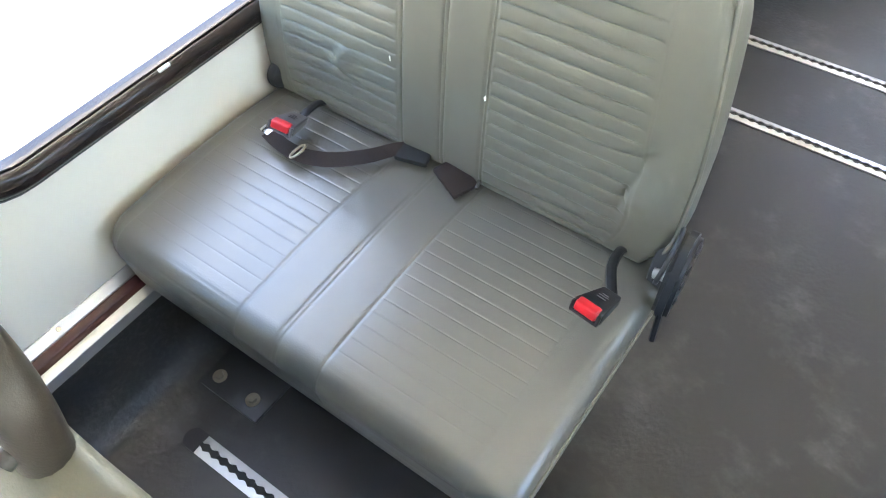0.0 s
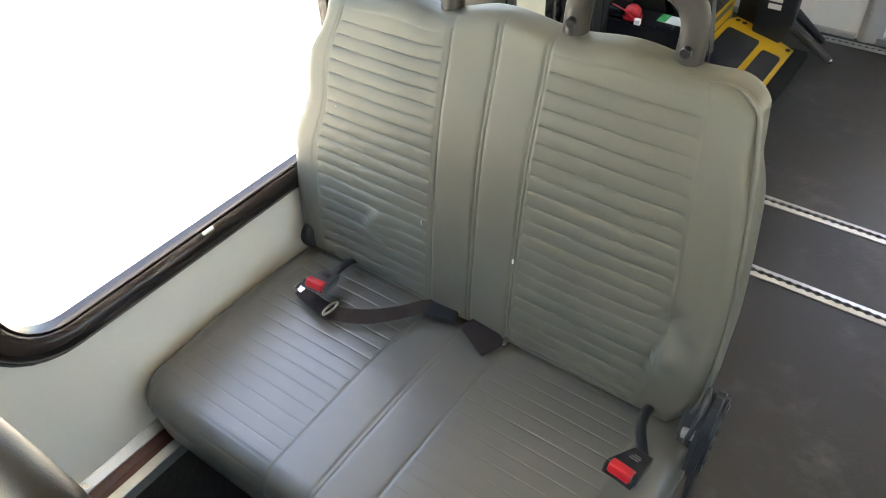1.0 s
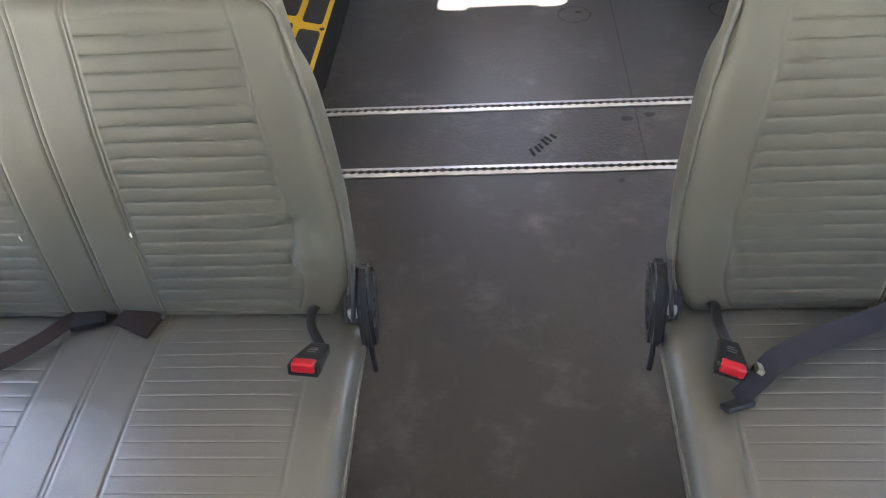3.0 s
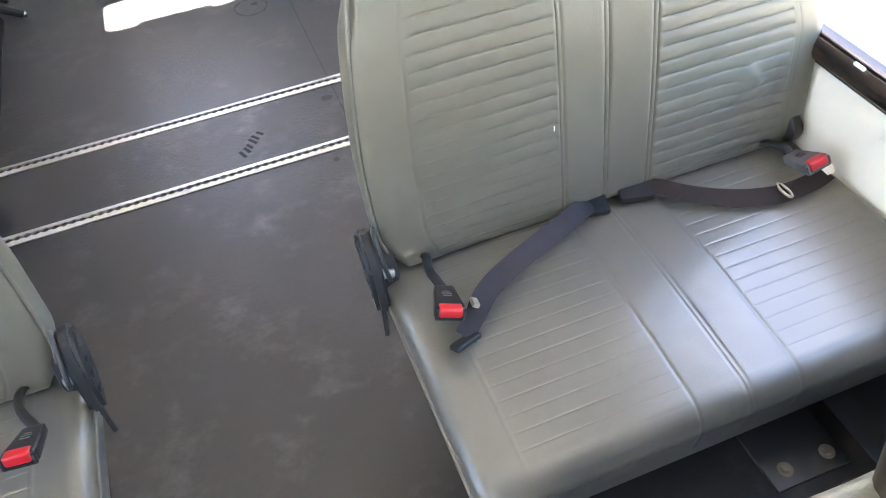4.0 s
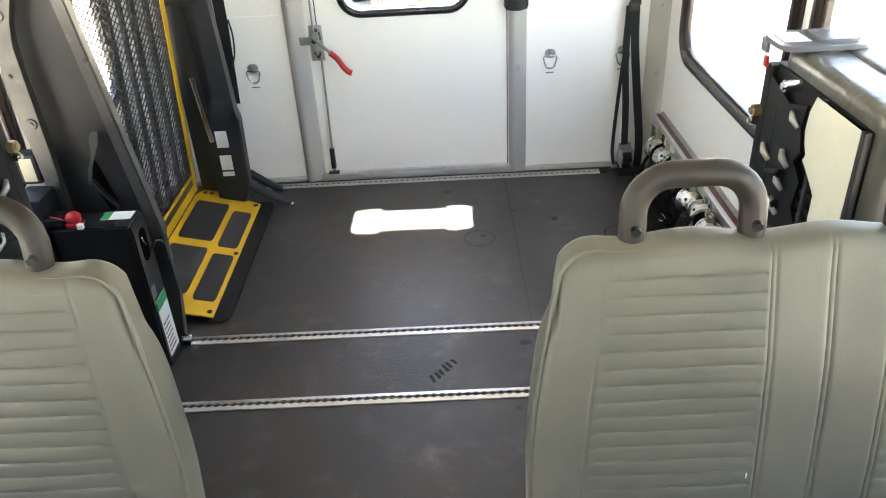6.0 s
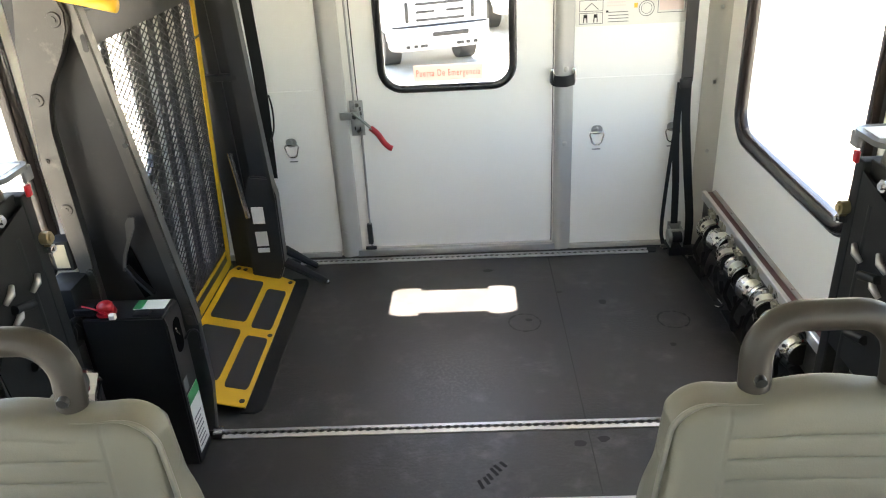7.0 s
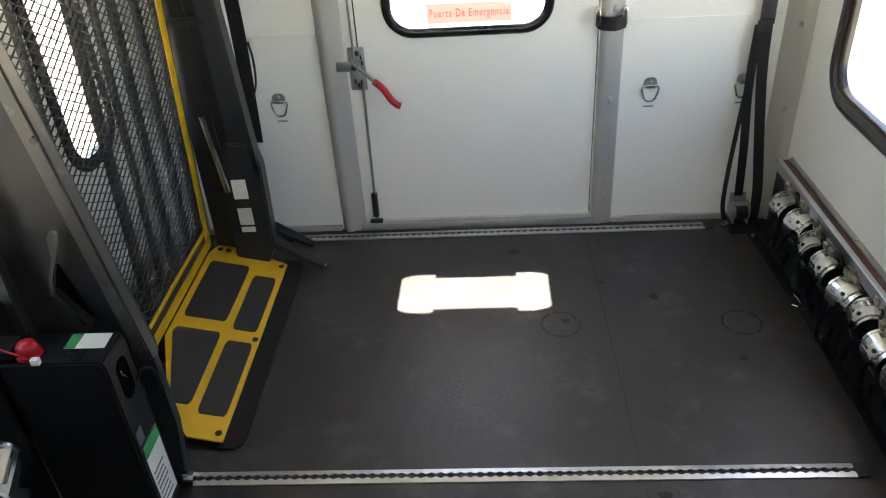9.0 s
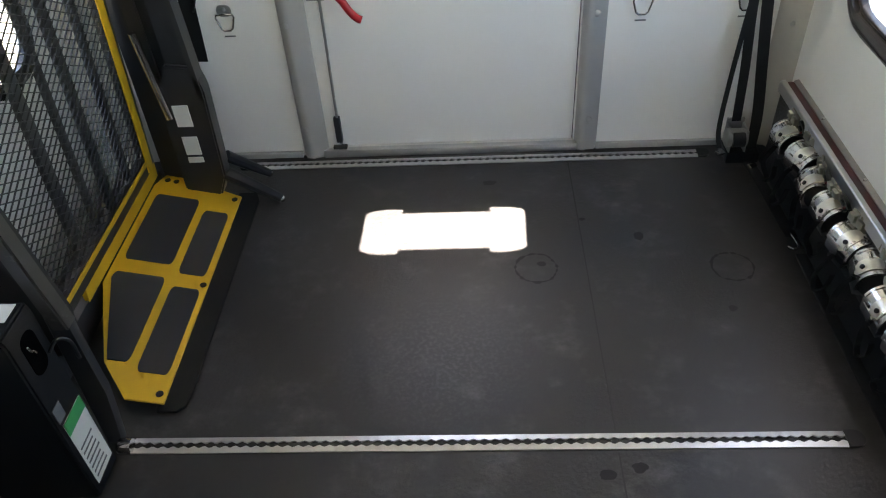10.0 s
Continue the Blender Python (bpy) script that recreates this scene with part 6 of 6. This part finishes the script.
    prism(bm, [(-0.748, 0.645), (-0.736, 0.672), (-0.697, 0.512), (-0.73, 0.500), (-0.764, 0.600)], "y", 0.0265, 0.0295)
    part("opening", bm, RECESS_SHADE, L, "black sheet for the shaded opening in the side plate")
    bm = bmesh.new()
    bx(bm, -0.935, -0.878, -0.035, 0.02, 0.630, 0.722, 0.006)
    bx(bm, -0.90, -0.878, 0.01, 0.031, 0.640, 0.712, 0.003)
    sw = part("switch_box", bm, MATT, L, "small black switch box")
    bm = bmesh.new()
    bx(bm, -0.926, -0.888, -0.0365, -0.0352, 0.640, 0.712)
    part("label", bm, TANLABEL, sw, "faded tan label")
    bm = bmesh.new()
    sweep(bm, [(-0.752, 0.010, 0.615), (-0.728, 0.006, 0.575), (-0.690, 0.004, 0.525)], strip(0.008, 0.020), up=(0, 1, 0))
    part("guard_strap", bm, BLACK, L)
    bm = bmesh.new()
    prism(bm, [(-0.625, 0.47), (-0.578, 0.46), (-0.580, 0.32), (-0.578, 0.20), (-0.590, 0.10), (-0.600, 0.012), (-0.64, 0.012)], "y", 0.004, 0.030)
    bmesh.ops.bevel(bm, geom=list(bm.edges), offset=0.003, segments=1, affect="EDGES")
    part("lower_link", bm, STEEL, L)
    bm = bmesh.new()
    cyl(bm, (-0.602, -0.008, 0.018), (-0.572, -0.008, 0.018), 0.017, n=14)
    part("floor_bolt", bm, CHROME, L)
    # grab handle at the top
    bm = bmesh.new()
    sweep(bm, smooth_path([(-0.80, 0.0, 1.395), (-0.74, -0.035, 1.378), (-0.65, -0.042, 1.356), (-0.580, -0.045, 1.338)], 6), circ(0.0165, 14))
    part("grab_rail", bm, YELLOW, L, "yellow padded grab rail", smooth="all")
    # far arm, its labels and the two black feet
    bm = bmesh.new()
    prism(bm, [(-0.715, 0.02), (-0.60, 0.02), (-0.568, 0.10), (-0.560, 0.42), (-0.580, 0.50), (-0.660, 0.51), (-0.712, 0.40)], "y", 0.985, 1.05)
    bmesh.ops.bevel(bm, geom=list(bm.edges), offset=0.006, segments=2, affect="EDGES")
    foot = part("arm_base", bm, STEEL, L)
    for z0, z1, y in ((0.300, 0.375, 0.981), (0.195, 0.262, 0.981), (0.165, 0.185, 0.981)):
        bm = bmesh.new()
        bx(bm, -0.672, -0.622, y, y + 0.003, z0, z1)
        part("label", bm, PAPER, foot, "small worn white label")
    bm = bmesh.new()
    prism(bm, [(-0.655, 0.40), (-0.575, 0.38), (-0.600, 0.95), (-0.625, 1.50), (-0.68, 1.50), (-0.665, 0.95)], "y", 1.00, 1.035)
    part("far_arm", bm, STEEL, L)
    bm = bmesh.new()
    prism(bm, [(-0.583, 0.40), (-0.565, 0.38), (-0.594, 0.95), (-0.618, 1.50), (-0.63, 1.50), (-0.606, 0.95)], "y", 0.985, 1.04)
    part("far_arm_edge", bm, GREYSTEEL, L)
    bm = bmesh.new()
    prism(bm, [(-0.735, 0.35), (-0.70, 0.35), (-0.715, 0.95), (-0.74, 1.50), (-0.78, 1.50), (-0.755, 0.95)], "y", 1.03, 1.07)
    bx(bm, -0.77, -0.64, 1.0, 1.04, 0.90, 0.925, 0.004)
    bx(bm, -0.80, -0.655, 1.042, 1.075, 0.05, 1.5, 0.004)
    part("far_post", bm, STEEL, L)
    bm = bmesh.new()
    cyl(bm, (-0.715, 0.975, 0.62), (-0.690, 0.985, 0.33), 0.012, n=12)
    part("hydraulic_rod", bm, CHROME, L)
    for a, b in (((-0.565, 1.00, 0.105), (-0.392, 0.972, 0.016)), ((-0.575, 1.06, 0.135), (-0.462, 1.115, 0.022))):
        bm = bmesh.new()
        sweep(bm, [Vector(a).lerp(Vector(b), k / 6) for k in range(7)], lambda t: circ(0.027 - 0.010 * t, 10, 0.020 - 0.006 * t))
        ft = part("stop_arm", bm, BLACK, L)
        bm = bmesh.new()
        ball(bm, b, 0.012, n=10)
        part("tip", bm, CHROME, ft)


def strap_by_lift():
    s = thing("hanging_strap", (-0.60, 1.17, 0.43), "black belt webbing hanging beside the lift", "strap")
    bm = bmesh.new()
    sweep(bm, smooth_path([(-0.635, 1.20, 1.95), (-0.612, 1.18, 1.20), (-0.600, 1.165, 0.85), (-0.605, 1.16, 0.62), (-0.610, 1.155, 0.435)], 6), strip(0.048, 0.003), up=(0, 1, 0))
    part("webbing", bm, WEB_BLACK, s, smooth=50)
    bm = bmesh.new()
    sweep(bm, smooth_path([(-0.572, 1.16, 0.80), (-0.562, 1.15, 0.74), (-0.568, 1.15, 0.66), (-0.590, 1.155, 0.60)], 6), circ(0.004, 8))
    part("cord", bm, BLACK, s, smooth="all")


# dull black that stands for the shade inside uncut holes
RECESS_SHADE = mat("recess_shade", (0.003, 0.003, 0.003), (0.004, 0.004, 0.004), 0.95, scale=20, bump=0, spec=0.0)
BOXBLACK = mat("box_black", (0.008, 0.008, 0.0085), (0.013, 0.013, 0.0135), 0.34, scale=7, fine=300, bump=0.15, spec=0.38, spots=((0.035, 0.034, 0.032), 24, 0.66, 0.82))


def pump_box():
    p = thing("lift_pump_box", (-0.72, -0.085, 0.0), "black steel lift pump box with red knob and labels", "pump box")
    bm = bmesh.new()
    pts = [(-0.842, 0.002), (-0.606, 0.002), (-0.606, 0.505), (-0.612, 0.528), (-0.842, 0.528)]
    prism(bm, pts, "y", -0.140, -0.030)
    bmesh.ops.bevel(bm, geom=list(bm.edges), offset=0.005, segments=2, affect="EDGES")
    body = part("housing", bm, BOXBLACK, p)
    # slot depth is only painted: a black sheet on the box's side
    bm = bmesh.new()
    prism(bm, rrect(-0.110, -0.060, 0.385, 0.492, 0.022, 6), "x", -0.6065, -0.6045)
    part("slot", bm, RECESS_SHADE, body, "black sheet for the shaded hand-pump slot")
    bm = bmesh.new()
    sweep(bm, smooth_path([(-0.6035, -0.098, 0.468), (-0.6030, -0.094, 0.452), (-0.6032, -0.087, 0.446), (-0.6035, -0.083, 0.436)], 5), circ(0.0028, 8))
    part("pump_lever", bm, CHROME, body, "bright end of the pump lever", smooth="all")
    bm = bmesh.new()
    bx(bm, -0.6068, -0.6050, -0.122, -0.040, 0.034, 0.25)
    lb = part("label", bm, PAPER, p, "white instruction label with green band")
    bm = bmesh.new()
    bx(bm, -0.6050, -0.6040, -0.122, -0.040, 0.212, 0.25)
    part("band", bm, GREEN, lb, "green band")
    bm = bmesh.new()
    for k in range(7):
        bx(bm, -0.6050, -0.6042, -0.115, -0.058 - 0.004 * (k % 3), 0.05 + 0.017 * k, 0.055 + 0.017 * k)
    part("text_block", bm, GREYINK, lb)
    bm = bmesh.new()
    bx(bm, -0.6068, -0.6045, -0.128, -0.098, 0.262, 0.305)
    part("patch", bm, GREYINK, p, "torn label remnant")
    bm = bmesh.new()
    bx(bm, -0.715, -0.625, -0.090, -0.040, 0.5285, 0.5295)
    tl = part("label", bm, PAPER, p, "white and green label")
    bm = bmesh.new()
    bx(bm, -0.715, -0.690, -0.090, -0.040, 0.5295, 0.5302)
    part("band", bm, GREEN, tl, "green band")
    bm = bmesh.new()
    bx(bm, -0.70, -0.655, -0.13, -0.105, 0.5285, 0.533, 0.001)
    part("latch", bm, BOXBLACK, p)
    bm = bmesh.new()
    cyl(bm, (-0.78, -0.110, 0.528), (-0.78, -0.110, 0.545), 0.020, n=16)
    ball(bm, (-0.78, -0.110, 0.552), 0.023, 1, 1, 0.8, 16)
    kn = part("knob", bm, RED, p, "red valve knob")
    bm = bmesh.new()
    cyl(bm, (-0.78, -0.110, 0.531), (-0.78, -0.110, 0.540), 0.0275, n=18)
    part("rim", bm, RED, kn)
    bm = bmesh.new()
    sweep(bm, smooth_path([(-0.835, -0.128, 0.566), (-0.795, -0.140, 0.562), (-0.765, -0.140, 0.545), (-0.752, -0.138, 0.533)], 6), circ(0.0022, 8))
    part("tie_wire", bm, RED, p, "thin red tie wire", smooth="all")
    bm = bmesh.new()
    bx(bm, -0.760, -0.742, -0.146, -0.132, 0.5285, 0.545, 0.003)
    part("seal_tag", bm, PAPER, p, "small pale seal tag")
    bm = bmesh.new()
    bx(bm, -0.862, -0.800, -0.135, -0.075, 0.535, 0.560, 0.008, None, 3)
    part("reservoir_cap", bm, MATT, p)
    # motor, hoses and valve block between the box and the wall
    bm = bmesh.new()
    cyl(bm, (-0.90, -0.150, 0.02), (-0.90, -0.150, 0.46), 0.050, n=24)
    part("motor", bm, MATT, p, "black hydraulic pump motor")
    bm = bmesh.new()
    bx(bm, -0.935, -0.850, -0.130, -0.020, 0.30, 0.62, 0.006)
    part("valve_block", bm, MATT, p)
    for k, (x, y) in enumerate(((-0.865, -0.150), (-0.880, -0.175), (-0.905, -0.125))):
        bm = bmesh.new()
        sweep(bm, smooth_path([(x, y, 0.40), (x - 0.01, y - 0.015, 0.48 + 0.01 * k), (x + 0.005, y + 0.01, 0.53 + 0.015 * k), (x + 0.012, y + 0.03, 0.50), (x - 0.01, y + 0.05, 0.44)], 6), circ(0.009, 10))
        part("hose", bm, MATT, p, smooth="all")
    for x, y, z in ((-0.868, -0.172, 0.475), (-0.892, -0.198, 0.45)):
        bm = bmesh.new()
        cyl(bm, (x, y, z), (x, y, z + 0.03), 0.010, n=6)
        part("fitting", bm, BRASS, p, "brass hose fitting")
    bm = bmesh.new()
    sweep(bm, smooth_path([(-0.606, -0.05, 0.40), (-0.590, -0.035, 0.42), (-0.575, -0.02, 0.40), (-0.580, -0.012, 0.34)], 6), circ(0.004, 8))
    part("hose", bm, BLACK, p, smooth="all")


PLATE = mat("dark_plate", (0.023, 0.021, 0.020), (0.017, 0.016, 0.015), 0.5, spec=0.3, scale=6, fine=200, spots=((0.05, 0.047, 0.043), 14, 0.62, 0.85))
BARSTEEL = mat("bar_steel", (0.115, 0.11, 0.10), (0.065, 0.062, 0.057), 0.34, metal=0.55, scale=6, fine=200, spots=((0.26, 0.245, 0.215), 14, 0.60, 0.78))
lift()
strap_by_lift()
pump_box()


def lift_doors():
    d = thing("door_2", (XL, 0.66, 0.0), "grey lift door with a tall narrow window", "door", kind="structure")
    bm = bmesh.new()
    wall_with_openings(bm, "x", XL - 0.03, XL - 0.06, 0.172, 1.158, 0.002, 1.798, [(0.682, 0.965, 0.560, 1.55, 0.10)])
    part("leaf", bm, WALL, d)
    bm = bmesh.new()
    path = [(XL - 0.03, p, q) for p, q in rrect(0.682, 0.965, 0.560, 1.55, 0.10)][::-1]
    sweep(bm, path, [(-0.022, -0.012), (0.02, -0.012), (0.02, 0.008), (-0.022, 0.010)], closed=True, up=(1, 0, 0))
    part("window_frame", bm, BLACKRUB, d, smooth=50)
    bm = bmesh.new()
    prism(bm, rrect(0.686, 0.961, 0.564, 1.546, 0.10), "x", XL - 0.05, XL - 0.045)
    part("pane", bm, PANE, d, smooth=False).visible_shadow = False


lift_doors()


# ---------------------------------------------------------------- small things on the windows
def sill_clip(x, y, z, s):
    bm = bmesh.new()
    m = Matrix.Translation((x, y, z)) @ Euler((0, radians(20 * s), 0)).to_matrix().to_4x4()
    bx(bm, -0.003, 0.003, -0.012, 0.012, -0.0025, 0.0025, 0.001, m)
    solo("window_clip", bm, PAPER, (x, y, z), "small white clip on the dark window trim", "clip", "window clips")


sill_clip(XL + 0.021, -1.49, 0.622, 1)
sill_clip(XR - 0.019, -1.365, 0.662, -1)


# ---------------------------------------------------------------- outside: parked vehicles
def parked_van(name, loc, turn, label, half):
    v = thing(name, loc, label, "van")
    m0 = Matrix.Translation(loc) @ Euler((0, 0, radians(turn))).to_matrix().to_4x4()

    def sh(pname, fn, material, label="", smooth=35, parent=None):
        bm = bmesh.new()
        fn(bm)
        bmesh.ops.transform(bm, matrix=m0, verts=bm.verts)
        return part(pname, bm, material, parent or v, label, smooth)
    h = half

    def cab(bm):
        prism(bm, [(0.10, 0.48), (0.0, 0.60), (0.0, 1.10), (0.15, 1.18), (0.95, 1.28), (1.45, 1.95), (5.6, 2.05), (5.6, 0.48)], "x", -h, h)
        bmesh.ops.bevel(bm, geom=list(bm.edges), offset=0.05, segments=2, affect="EDGES")
    body = sh("body", cab, TRUCKWHITE)
    sh("windscreen", lambda bm: prism(bm, [(0.98, 1.27), (1.42, 1.90), (1.40, 1.91), (0.96, 1.28)], "x", -h + 0.12, h - 0.12), DARKGLASS)
    sh("bumper", lambda bm: prism(bm, [(-h - 0.02, 0.30), (-h - 0.02, 0.02), (-h + 0.08, -0.07), (-0.2, -0.10), (0.2, -0.10), (h - 0.08, -0.07), (h + 0.02, 0.02), (h + 0.02, 0.30)], "z", 0.455, 0.655), TRUCKWHITE)
    sh("bumper_gap", lambda bm: bx(bm, -h + 0.02, h - 0.02, -0.055, 0.05, 0.658, 0.675, 0.004), BLACK)
    sh("air_dam", lambda bm: bx(bm, -h * 0.2, h * 0.55, -0.108, -0.08, 0.52, 0.585, 0.01), BLACK)
    sh("lower_valance", lambda bm: prism(bm, [(-h, 0.30), (-h, 0.02), (-h + 0.10, -0.06), (-0.2, -0.075), (0.2, -0.075), (h - 0.10, -0.06), (h, 0.02), (h, 0.30)], "z", 0.35, 0.452), GREYVALANCE)
    sh("plate_holder", lambda bm: bx(bm, -0.13, 0.17, -0.112, -0.07, 0.385, 0.49, 0.01), PAPER)
    g = sh("grille", lambda bm: bx(bm, -h * 0.58, h * 0.58, -0.03, 0.04, 0.69, 1.06, 0.02), TRUCKWHITE)
    for k in range(3):
        sh("grille_slot", lambda bm, k=k: bx(bm, -h * 0.5, h * 0.5, -0.036, -0.02, 0.725 + 0.105 * k, 0.765 + 0.105 * k, 0.008), BLACK, "", 35, g)
    for s in (-1, 1):
        hl = sh("headlight", lambda bm, s=s: bx(bm, *sorted((s * h * 0.73, s * h * 0.97)), -0.02, 0.06, 0.78, 1.00, 0.02), LAMPGLASS)
        w = sh("wheel", lambda bm, s=s: cyl(bm, (s * (h - 0.24), 0.85, 0.33), (s * (h + 0.0), 0.85, 0.33), 0.33, n=28), TYRE)
        sh("rim", lambda bm, s=s: cyl(bm, (s * (h - 0.01), 0.85, 0.33), (s * (h + 0.012), 0.85, 0.33), 0.19, n=20), GALV, "", 35, w)
        sh("mirror", lambda bm, s=s: bx(bm, *sorted((s * (h + 0.05), s * (h + 0.25))), 1.0, 1.1, 1.2, 1.5, 0.03), BLACK)
    for s in (-1, 1):
        w = sh("wheel", lambda bm, s=s: cyl(bm, (s * (h - 0.24), 4.5, 0.33), (s * (h + 0.0), 4.5, 0.33), 0.33, n=28), TYRE)
    for s in (-1, 1):
        sh("grille_slot", lambda bm, s=s: bx(bm, *sorted((s * h * 0.64, s * h * 0.71)), -0.03, -0.01, 0.72, 0.99, 0.008), BLACK, "", 35, g)
        for p, q in ((0.30, 0.45), (0.50, 0.58), (0.66, 0.74)):
            sh("valance_hole", lambda bm, s=s, p=p, q=q: bx(bm, *sorted((s * h * p, s * h * q)), -0.082, -0.05, 0.385, 0.425, 0.006), BLACK)
    bm = bmesh.new()
    ball(bm, (0, -0.036, 0.85), 0.085, 1, 0.15, 0.45, 16)
    bmesh.ops.transform(bm, matrix=m0, verts=bm.verts)
    part("badge", bm, LAMPGLASS, g)
    return v


GREYVALANCE = mat("valance_grey", (0.42, 0.41, 0.39), (0.34, 0.33, 0.31), 0.6, scale=6)
DARKGLASS = mat("dark_glass", (0.02, 0.025, 0.03), (0.03, 0.035, 0.04), 0.08, scale=3, bump=0)
LAMPGLASS = mat("lamp_glass", (0.55, 0.56, 0.58), (0.45, 0.46, 0.48), 0.12, scale=10, bump=0)
parked_van("parked_van", (-0.09, 8.80, -0.95), 16.7, "white van parked in the sun behind the bus", 0.69)
parked_van("parked_van", (1.55, 11.4, -0.95), 16.7, "white van parked farther off behind the bus", 0.76)
parked_van("parked_van", (-7.2, 5.0, -0.95), 115, "white van parked beside the bus", 0.95)
